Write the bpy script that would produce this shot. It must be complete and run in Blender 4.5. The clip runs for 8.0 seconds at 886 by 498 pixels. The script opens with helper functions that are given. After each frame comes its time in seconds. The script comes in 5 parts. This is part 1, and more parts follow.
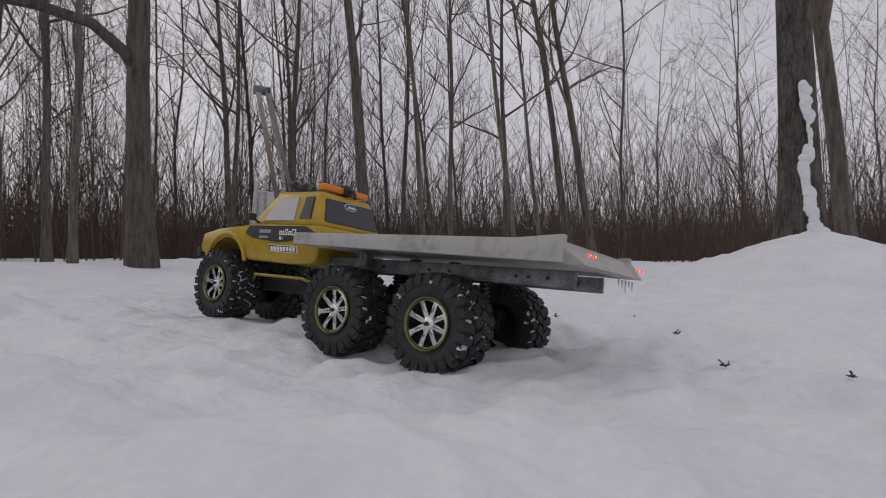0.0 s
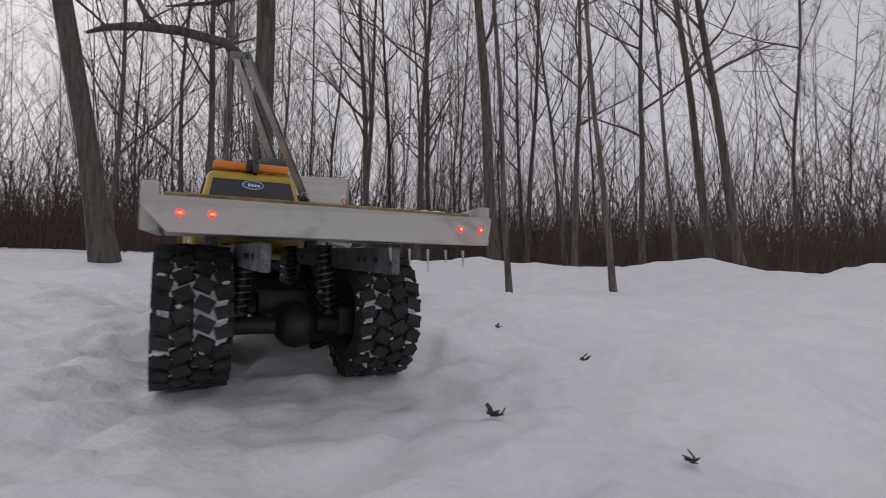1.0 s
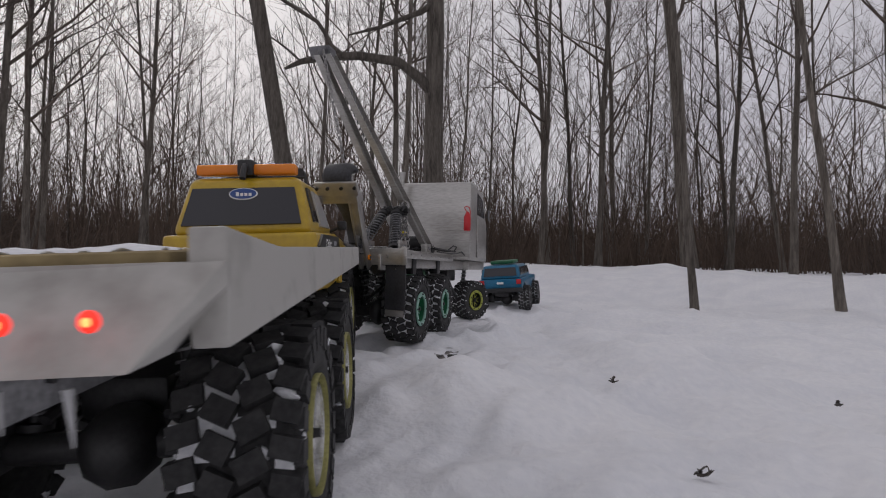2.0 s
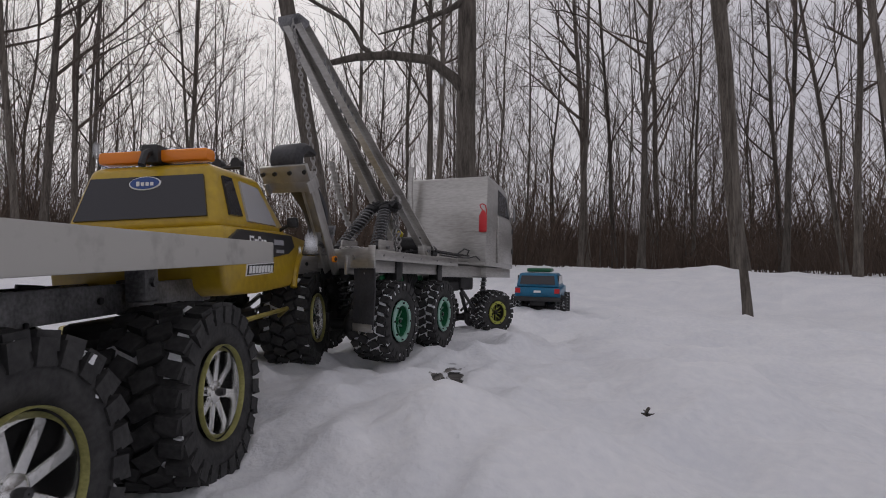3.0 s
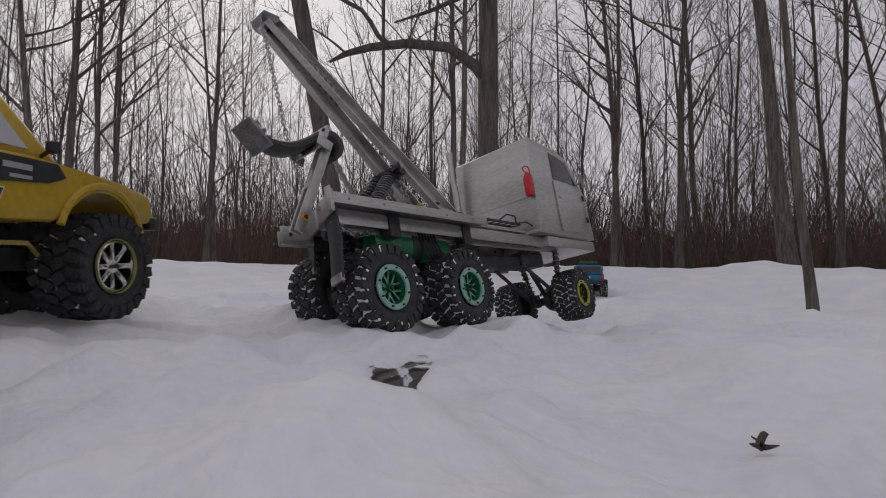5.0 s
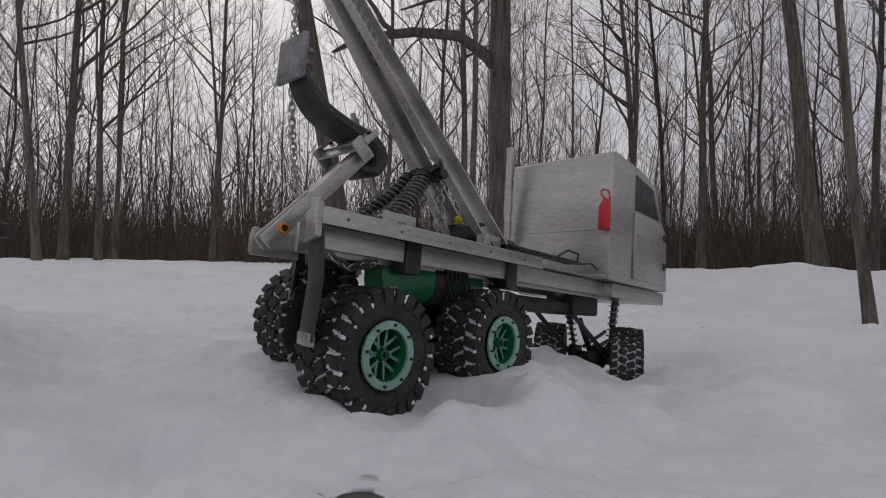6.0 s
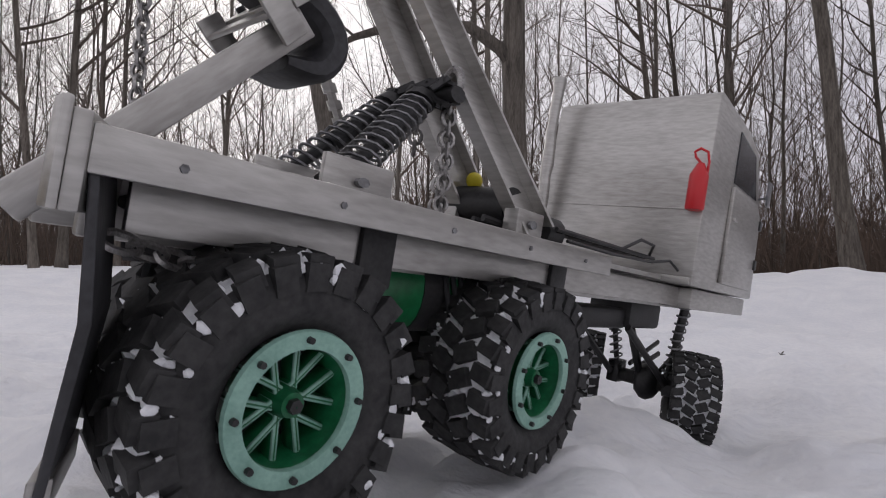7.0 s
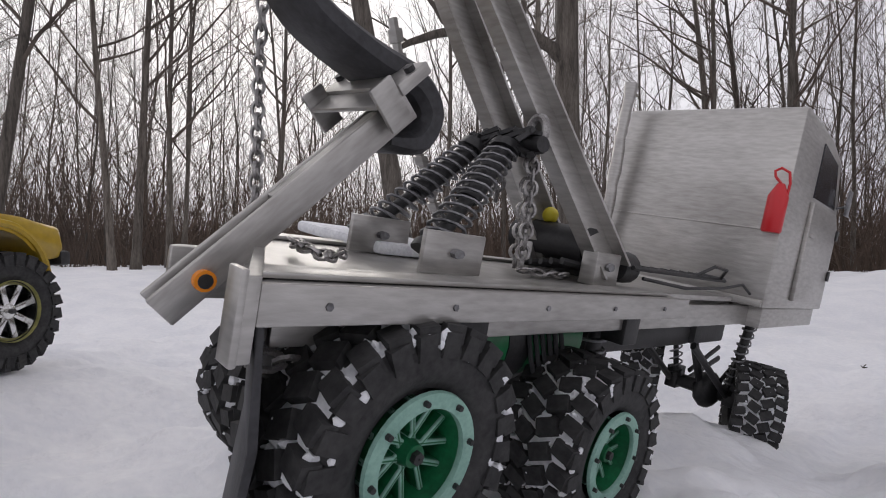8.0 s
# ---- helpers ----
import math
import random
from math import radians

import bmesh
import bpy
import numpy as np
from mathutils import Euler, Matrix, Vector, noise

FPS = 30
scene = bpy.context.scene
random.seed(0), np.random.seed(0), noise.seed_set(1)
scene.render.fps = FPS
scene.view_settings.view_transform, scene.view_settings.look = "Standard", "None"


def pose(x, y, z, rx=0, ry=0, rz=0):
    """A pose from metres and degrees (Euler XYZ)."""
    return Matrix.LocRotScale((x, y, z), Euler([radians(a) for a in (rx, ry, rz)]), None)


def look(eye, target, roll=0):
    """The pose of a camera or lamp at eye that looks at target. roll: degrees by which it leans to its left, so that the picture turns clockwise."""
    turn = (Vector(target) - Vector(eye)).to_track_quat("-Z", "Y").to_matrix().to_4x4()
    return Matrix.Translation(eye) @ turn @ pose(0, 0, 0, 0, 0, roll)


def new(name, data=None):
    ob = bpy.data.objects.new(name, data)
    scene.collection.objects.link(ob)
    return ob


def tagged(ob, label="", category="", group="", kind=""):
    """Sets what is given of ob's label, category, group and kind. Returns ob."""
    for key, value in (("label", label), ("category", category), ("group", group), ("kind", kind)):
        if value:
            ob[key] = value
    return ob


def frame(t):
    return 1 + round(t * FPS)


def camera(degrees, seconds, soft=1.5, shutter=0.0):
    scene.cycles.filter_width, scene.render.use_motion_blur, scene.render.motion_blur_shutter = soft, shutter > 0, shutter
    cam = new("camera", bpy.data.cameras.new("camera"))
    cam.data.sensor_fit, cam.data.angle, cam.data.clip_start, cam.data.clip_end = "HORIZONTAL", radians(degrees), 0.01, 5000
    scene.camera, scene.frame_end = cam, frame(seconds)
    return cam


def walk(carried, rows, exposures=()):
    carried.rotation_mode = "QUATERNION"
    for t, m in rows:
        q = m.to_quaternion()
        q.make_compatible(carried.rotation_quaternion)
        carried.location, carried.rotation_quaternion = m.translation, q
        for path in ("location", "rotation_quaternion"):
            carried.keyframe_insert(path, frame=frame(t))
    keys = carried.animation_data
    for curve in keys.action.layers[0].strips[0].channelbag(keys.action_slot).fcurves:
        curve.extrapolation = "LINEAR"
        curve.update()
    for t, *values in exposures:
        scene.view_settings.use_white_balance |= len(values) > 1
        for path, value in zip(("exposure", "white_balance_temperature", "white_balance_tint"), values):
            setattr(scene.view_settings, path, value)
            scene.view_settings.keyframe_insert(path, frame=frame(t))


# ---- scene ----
cam = camera(80.0, 8.0, 1.0, 0.15)
CAMERA_ROWS = [
    (0.0, pose(0.178, 0.214, 0.162, 91.05, -0.26, -7.63)),
    (0.5, pose(0.453, 0.232, 0.194, 90.73, -0.83, -0.20)),
    (1.0, pose(0.671, 0.422, 0.148, 91.25, -1.81, 8.95)),
    (1.5, pose(0.778, 0.503, 0.163, 91.09, -1.83, 18.82)),
    (2.0, pose(0.774, 0.668, 0.192, 91.05, -1.50, 29.19)),
    (3.5, pose(0.731, 0.854, 0.180, 91.42, -1.25, 34.29)),
    (4.0, pose(0.699, 0.899, 0.112, 91.72, -1.10, 35.89)),
    (5.5, pose(0.610, 1.223, 0.134, 91.80, -0.71, 37.19)),
    (6.0, pose(0.530, 1.330, 0.153, 91.59, -0.84, 38.14)),
    (6.5, pose(0.435, 1.507, 0.132, 92.04, -0.78, 38.13)),
    (7.0, pose(0.361, 1.556, 0.164, 92.09, -0.61, 39.45)),
    (7.5, pose(0.330, 1.473, 0.190, 91.95, -0.35, 43.53)),
    (8.0, pose(0.349, 1.469, 0.199, 91.69, -0.38, 44.42)),
]
walk(cam, CAMERA_ROWS, [(0.0, -0.25, 6400, 13), (2.0, -0.3, 6400, 13), (5.5, -0.4, 6400, 13), (6.0, -0.4, 6400, 13), (6.5, -0.15, 6400, 13), (7.0, 0.1, 6400, 13), (8.0, 0.25, 6400, 12)])

# ---- sky and sun: thin overcast, the sun low behind cloud ----
SUN_TURN, SUN_UP = 62.0, 24.0
world = bpy.data.worlds.new("overcast")
scene.world = world
world.use_nodes = True
wn, wl = world.node_tree.nodes, world.node_tree.links
wn.clear()
sky = wn.new("ShaderNodeTexSky")
sky.sky_type, sky.sun_disc = "NISHITA", False
sky.sun_elevation, sky.sun_rotation = radians(SUN_UP), radians(-SUN_TURN)
sky.air_density, sky.dust_density, sky.ozone_density = 1.0, 6.0, 1.0
sky_bg = wn.new("ShaderNodeBackground")
sky_bg.inputs["Strength"].default_value = 0.06
cloud_bg = wn.new("ShaderNodeBackground")
coord = wn.new("ShaderNodeTexCoord")
cloud = wn.new("ShaderNodeTexNoise")
cloud.inputs["Scale"].default_value, cloud.inputs["Detail"].default_value = 2.6, 5.0
ramp = wn.new("ShaderNodeValToRGB")
ramp.color_ramp.elements[0].position, ramp.color_ramp.elements[0].color = 0.3, (0.60, 0.585, 0.64, 1)
ramp.color_ramp.elements[1].position, ramp.color_ramp.elements[1].color = 0.72, (0.80, 0.785, 0.81, 1)
wl.new(coord.outputs["Generated"], cloud.inputs["Vector"])
wl.new(cloud.outputs["Fac"], ramp.inputs["Fac"])
wl.new(ramp.outputs["Color"], cloud_bg.inputs["Color"])
cloud_bg.inputs["Strength"].default_value = 0.86
both = wn.new("ShaderNodeAddShader")
near_sun, power, warm = wn.new("ShaderNodeVectorMath"), wn.new("ShaderNodeMath"), wn.new("ShaderNodeBackground")
near_sun.operation, power.operation = "DOT_PRODUCT", "POWER"
near_sun.inputs[1].default_value = (-math.sin(radians(SUN_TURN)) * math.cos(radians(SUN_UP)), math.cos(radians(SUN_TURN)) * math.cos(radians(SUN_UP)), math.sin(radians(SUN_UP)))
power.use_clamp, power.inputs[1].default_value = True, 9.0
wl.new(coord.outputs["Generated"], near_sun.inputs[0])
wl.new(near_sun.outputs["Value"], power.inputs[0])
warm.inputs["Color"].default_value = (0.50, 0.465, 0.39, 1)
wl.new(power.outputs[0], warm.inputs["Strength"])
veil = wn.new("ShaderNodeAddShader")
w_out = wn.new("ShaderNodeOutputWorld")
wl.new(sky_bg.outputs[0], both.inputs[0])
wl.new(cloud_bg.outputs[0], both.inputs[1])
wl.new(both.outputs[0], veil.inputs[0])
wl.new(warm.outputs[0], veil.inputs[1])
wl.new(veil.outputs[0], w_out.inputs["Surface"])
sun = new("sun", bpy.data.lights.new("sun", "SUN"))
sun.data.energy, sun.data.angle, sun.data.color = 0.5, radians(30), (1.0, 0.95, 0.88)
sun_dir = Vector((-math.sin(radians(SUN_TURN)) * math.cos(radians(SUN_UP)), math.cos(radians(SUN_TURN)) * math.cos(radians(SUN_UP)), math.sin(radians(SUN_UP))))
sun.matrix_world = look(sun_dir * 30, (0, 0, 0))


# ---- materials ----
def material(name, rough=0.6, metal=0.0):
    m = bpy.data.materials.new(name)
    m.use_nodes = True
    nt = m.node_tree
    b = nt.nodes["Principled BSDF"]
    b.inputs["Roughness"].default_value, b.inputs["Metallic"].default_value = rough, metal
    return m, nt.nodes, nt.links, b


def noisy(name, low, high, scale, rough=0.6, metal=0.0, bump=0.2, fine=8.0, stretch=(1, 1, 1), span=(0.35, 0.65), depth=0.002, random_tone=0.0):
    """A surface whose colour runs between two tones at two scales, with relief."""
    m, n, l, b = material(name, rough, metal)
    co, mp = n.new("ShaderNodeTexCoord"), n.new("ShaderNodeMapping")
    mp.inputs["Scale"].default_value = stretch
    l.new(co.outputs["Object"], mp.inputs["Vector"])
    a, c = n.new("ShaderNodeTexNoise"), n.new("ShaderNodeTexNoise")
    a.inputs["Scale"].default_value, a.inputs["Detail"].default_value = scale, 6
    c.inputs["Scale"].default_value, c.inputs["Detail"].default_value = scale * fine, 4
    mix = n.new("ShaderNodeMix")
    mix.inputs["Factor"].default_value = 0.4
    l.new(mp.outputs[0], a.inputs["Vector"])
    l.new(mp.outputs[0], c.inputs["Vector"])
    l.new(a.outputs["Fac"], mix.inputs["A"])
    l.new(c.outputs["Fac"], mix.inputs["B"])
    r = n.new("ShaderNodeValToRGB")
    r.color_ramp.elements[0].position, r.color_ramp.elements[0].color = span[0], (*low, 1)
    r.color_ramp.elements[1].position, r.color_ramp.elements[1].color = span[1], (*high, 1)
    l.new(mix.outputs["Result"], r.inputs["Fac"])
    if random_tone:
        info, hsv, mul = n.new("ShaderNodeObjectInfo"), n.new("ShaderNodeHueSaturation"), n.new("ShaderNodeMapRange")
        mul.inputs["To Min"].default_value, mul.inputs["To Max"].default_value = 1 - random_tone, 1 + random_tone
        l.new(info.outputs["Random"], mul.inputs["Value"])
        l.new(mul.outputs[0], hsv.inputs["Value"])
        l.new(r.outputs["Color"], hsv.inputs["Color"])
        l.new(hsv.outputs["Color"], b.inputs["Base Color"])
    else:
        l.new(r.outputs["Color"], b.inputs["Base Color"])
    if bump:
        bp = n.new("ShaderNodeBump")
        bp.inputs["Strength"].default_value, bp.inputs["Distance"].default_value = bump, depth
        l.new(mix.outputs["Result"], bp.inputs["Height"])
        l.new(bp.outputs[0], b.inputs["Normal"])
    return m


def plain(name, colour, rough=0.5, metal=0.0, glow=0.0):
    m, n, l, b = material(name, rough, metal)
    b.inputs["Base Color"].default_value = (*colour, 1)
    if glow:
        b.inputs["Emission Color"].default_value, b.inputs["Emission Strength"].default_value = (*colour, 1), glow
    return m


SNOW = noisy("snow", (0.70, 0.71, 0.745), (0.82, 0.82, 0.835), 6.0, 0.75, 0, 0.6, 14.0, depth=0.014)
def bare_patches(m):
    """Lets dark litter show through the snow where its depth gives out."""
    n, l = m.node_tree.nodes, m.node_tree.links
    b = n["Principled BSDF"]
    was = b.inputs["Base Color"].links[0].from_socket
    at, no, add, step, mix = n.new("ShaderNodeAttribute"), n.new("ShaderNodeTexNoise"), n.new("ShaderNodeMath"), n.new("ShaderNodeMapRange"), n.new("ShaderNodeMix")
    at.attribute_name, add.operation, mix.data_type = "bare", "MULTIPLY_ADD", "RGBA"
    no.inputs["Scale"].default_value, no.inputs["Detail"].default_value = 45.0, 5.0
    l.new(no.outputs["Fac"], add.inputs[0])
    add.inputs[1].default_value = 1.4
    l.new(at.outputs["Fac"], add.inputs[2])
    step.inputs["From Min"].default_value, step.inputs["From Max"].default_value = 1.10, 1.16
    l.new(add.outputs[0], step.inputs["Value"])
    fine, tone = n.new("ShaderNodeTexNoise"), n.new("ShaderNodeValToRGB")
    fine.inputs["Scale"].default_value, fine.inputs["Detail"].default_value = 110.0, 6.0
    tone.color_ramp.elements[0].position, tone.color_ramp.elements[0].color = 0.35, (0.012, 0.011, 0.010, 1)
    tone.color_ramp.elements[1].position, tone.color_ramp.elements[1].color = 0.72, (0.20, 0.185, 0.17, 1)
    l.new(fine.outputs["Fac"], tone.inputs["Fac"])
    l.new(step.outputs[0], mix.inputs["Factor"])
    l.new(was, mix.inputs[6])
    l.new(tone.outputs["Color"], mix.inputs[7])
    l.new(mix.outputs[2], b.inputs["Base Color"])


bare_patches(SNOW)
PACKED = noisy("packed_snow", (0.66, 0.67, 0.70), (0.86, 0.87, 0.89), 90.0, 0.8, 0, 0.5, 4.0)
LITTER = noisy("wet_leaf_litter", (0.012, 0.010, 0.008), (0.07, 0.055, 0.04), 60.0, 0.5, 0, 0.9, 4.0, depth=0.008)
BARK = noisy("grey_bark", (0.045, 0.037, 0.030), (0.17, 0.148, 0.125), 9.0, 0.9, 0, 1.0, 5.0, (3.5, 3.5, 0.5), depth=0.02, random_tone=0.3)
ROUGH_BARK = noisy("furrowed_dark_bark", (0.028, 0.024, 0.020), (0.15, 0.135, 0.118), 14.0, 0.95, 0, 1.0, 4.0, (2.2, 2.2, 0.45), depth=0.04)
TWIG = noisy("brown_twigs", (0.055, 0.042, 0.034), (0.15, 0.12, 0.10), 3.0, 0.9, 0, 0, random_tone=0.35)
BRUSH = noisy("brown_brush", (0.048, 0.034, 0.026), (0.13, 0.092, 0.068), 0.5, 0.95, 0, 0, 6.0)
RUBBER = noisy("tyre_rubber", (0.011, 0.011, 0.012), (0.040, 0.039, 0.039), 60.0, 0.75, 0, 0.4, 4.0)
BLACK = noisy("black_plastic", (0.010, 0.010, 0.011), (0.030, 0.029, 0.030), 40.0, 0.5, 0, 0.2)
FLAP = noisy("black_rubber_sheet", (0.016, 0.016, 0.018), (0.045, 0.045, 0.05), 30.0, 0.55, 0, 0.3)
STEEL = noisy("grimy_steel", (0.10, 0.10, 0.105), (0.30, 0.30, 0.31), 40.0, 0.5, 0.7, 0.2)
CHAIN = noisy("dull_chain", (0.16, 0.15, 0.15), (0.42, 0.41, 0.40), 120.0, 0.4, 0.85, 0.1)
ALUMINIUM = noisy("scuffed_aluminium", (0.27, 0.258, 0.24), (0.53, 0.518, 0.50), 4.5, 0.36, 0.78, 0.25, 22.0, (0.6, 0.6, 3.0), (0.30, 0.66))
CHROME = noisy("chrome", (0.55, 0.55, 0.54), (0.80, 0.80, 0.79), 50.0, 0.16, 1.0, 0.1)
YELLOW = noisy("mustard_yellow_paint", (0.36, 0.235, 0.018), (0.50, 0.335, 0.022), 14.0, 0.28, 0, 0.06)
DECAL = noisy("black_decal", (0.016, 0.016, 0.018), (0.035, 0.034, 0.036), 30.0, 0.35, 0, 0)
GLASS_DARK = plain("smoked_window", (0.028, 0.028, 0.034), 0.12)
GLASS_PALE = plain("pale_window", (0.42, 0.42, 0.43), 0.2)
WHITE = noisy("dirty_white_board", (0.18, 0.168, 0.148), (0.42, 0.41, 0.385), 16.0, 0.6, 0, 0.15, 5.0, (1, 1, 1), (0.22, 0.5))
WOOD = noisy("worn_plywood", (0.12, 0.085, 0.035), (0.36, 0.28, 0.14), 22.0, 0.8, 0, 0.4, 5.0, (1, 0.3, 1))
ORANGE = plain("orange_lens", (0.75, 0.22, 0.015), 0.25)
AMBER = plain("amber_lens", (0.80, 0.26, 0.02), 0.25)
RED = plain("red_paint", (0.50, 0.012, 0.018), 0.35)
LAMP_RED = plain("lit_red_lamp", (1.0, 0.03, 0.015), 0.25, 0, 1.3)
LAMP_CORE = plain("lit_lamp_core", (1.0, 0.22, 0.06), 0.3, 0, 4.0)
GREEN = noisy("green_plastic", (0.006, 0.075, 0.030), (0.012, 0.16, 0.062), 40.0, 0.38, 0, 0.05)
TANK = noisy("green_tank_paint", (0.006, 0.10, 0.034), (0.012, 0.18, 0.062), 20.0, 0.35, 0, 0.05)
MINT = noisy("mint_ring", (0.20, 0.36, 0.30), (0.30, 0.50, 0.42), 60.0, 0.45, 0.2, 0.05)
LIME = plain("lime_ring", (0.34, 0.36, 0.06), 0.45)
PALE_LIP = noisy("dull_yellow_lip", (0.20, 0.19, 0.06), (0.38, 0.36, 0.13), 60.0, 0.45, 0.2, 0)
BLUE = noisy("blue_paint", (0.004, 0.095, 0.19), (0.008, 0.15, 0.28), 30.0, 0.3, 0, 0.05)
LOGO_BLUE = plain("blue_badge", (0.02, 0.06, 0.22), 0.3)
LOGO_WHITE = plain("white_print", (0.78, 0.78, 0.78), 0.4)
LOGO_CYAN = plain("cyan_print", (0.02, 0.30, 0.60), 0.4)
LOGO_GREY = plain("grey_print", (0.32, 0.32, 0.34), 0.4)
GOLD = noisy("gold_rod", (0.25, 0.2, 0.04), (0.4, 0.33, 0.08), 50.0, 0.4, 0.6, 0)
CAP = plain("yellow_cap", (0.70, 0.58, 0.03), 0.4)
ROPE = plain("black_cord", (0.02, 0.02, 0.022), 0.8)


# ---- mesh helpers ----
def mesh_of(bm, name, mats):
    me = bpy.data.meshes.new(name)
    bmesh.ops.recalc_face_normals(bm, faces=bm.faces)
    bm.to_mesh(me)
    bm.free()
    for m in mats if isinstance(mats, (list, tuple)) else [mats]:
        me.materials.append(m)
    return me


def smooth(me, angle=40):
    for p in me.polygons:
        p.use_smooth = True
    me.set_sharp_from_angle(angle=radians(angle))
    return me


def part(name, bm, mats, parent, label="", angle=40):
    ob = new(name, smooth(mesh_of(bm, name, mats), angle))
    ob.parent = parent
    return tagged(ob, label)


def shared(name, me, parent, m=None, label=""):
    ob = new(name, me)
    ob.parent = parent
    if m:
        ob.matrix_basis = m
    return tagged(ob, label)


def box(bm, x0, x1, y0, y1, z0, z1, bevel=0.002, m=None, mat=0):
    t = Matrix.Translation(((x0 + x1) / 2, (y0 + y1) / 2, (z0 + z1) / 2)) @ Matrix.Diagonal((abs(x1 - x0), abs(y1 - y0), abs(z1 - z0), 1))
    g = bmesh.ops.create_cube(bm, size=1, matrix=(m @ t) if m else t)
    vs = g["verts"]
    fs = {f for v in vs for f in v.link_faces}
    for f in fs:
        f.material_index = mat
    if bevel:
        bmesh.ops.bevel(bm, geom=list({e for v in vs for e in v.link_edges}), offset=bevel, segments=2, affect="EDGES", profile=0.5)
    return bm


def tube(bm, pts, radii, sides=8, mat=0, cap=True):
    """A round bar along points; radii is a number or one for each point."""
    pts = [Vector(p) for p in pts]
    radii = radii if isinstance(radii, (list, tuple)) else [radii] * len(pts)
    rings, up = [], None
    for i, p in enumerate(pts):
        d = (pts[min(i + 1, len(pts) - 1)] - pts[max(i - 1, 0)]).normalized()
        side = d.cross(up if up else (Vector((0, 0, 1)) if abs(d.z) < 0.9 else Vector((1, 0, 0)))).normalized()
        up = side.cross(d).normalized()
        rings.append([bm.verts.new(p + (side * math.cos(a) + up * math.sin(a)) * radii[i]) for a in (2 * math.pi * k / sides for k in range(sides))])
    for a, b in zip(rings, rings[1:]):
        for k in range(sides):
            bm.faces.new((a[k], a[(k + 1) % sides], b[(k + 1) % sides], b[k])).material_index = mat
    if cap:
        bm.faces.new(rings[0][::-1]).material_index = mat
        bm.faces.new(rings[-1]).material_index = mat
    return bm


def lathe(bm, profile, seg=40, mat=0, closed=False):
    """Turns a profile of (radius, x) about the x axis."""
    rings = [[bm.verts.new((x, r * math.cos(a), r * math.sin(a))) for a in (2 * math.pi * k / seg for k in range(seg))] for r, x in profile]
    pairs = list(zip(rings, rings[1:])) + ([(rings[-1], rings[0])] if closed else [])
    for a, b in pairs:
        for k in range(seg):
            bm.faces.new((a[k], a[(k + 1) % seg], b[(k + 1) % seg], b[k])).material_index = mat
    return bm


def prism(bm, outline, x0, x1, inset=0.0, bevel=0.0, mat=0):
    """A side outline of (y, z) drawn out from x0 to x1."""
    a = [bm.verts.new((x0, y, z)) for y, z in outline]
    b = [bm.verts.new((x1, y, z)) for y, z in outline]
    n = len(outline)
    fs = [bm.faces.new(a[::-1]), bm.faces.new(b)] + [bm.faces.new((a[i], a[(i + 1) % n], b[(i + 1) % n], b[i])) for i in range(n)]
    for f in fs:
        f.material_index = mat
    if bevel:
        bmesh.ops.bevel(bm, geom=list({e for f in fs for e in f.edges}), offset=bevel, segments=2, affect="EDGES", profile=0.5)
    return bm


def coil(bm, p0, p1, radius, turns, wire, mat=0):
    p0, p1 = Vector(p0), Vector(p1)
    d = (p1 - p0).normalized()
    s = d.orthogonal().normalized()
    u = d.cross(s)
    n = int(turns * 10)
    return tube(bm, [p0.lerp(p1, i / n) + (s * math.cos(i * 0.628) + u * math.sin(i * 0.628)) * radius for i in range(n + 1)], wire, 5, mat)


def chain_run(bm, pts, pitch=0.011, wire=0.0016, wide=0.0045):
    """Oval links, each turned a quarter against the next, along a line of points."""
    pts = [Vector(p) for p in pts]
    k = 0
    for a, b in zip(pts, pts[1:]):
        d = (b - a).normalized()
        s = d.orthogonal().normalized()
        u = d.cross(s)
        for i in range(max(1, round((b - a).length / pitch))):
            c = a + d * (i + 0.5) * pitch
            w = s if k % 2 else u
            k += 1
            ring = [c + d * math.cos(t) * pitch * 0.72 + w * math.sin(t) * wide for t in (2 * math.pi * j / 10 for j in range(11))]
            tube(bm, ring, wire, 5, cap=False)
    return bm


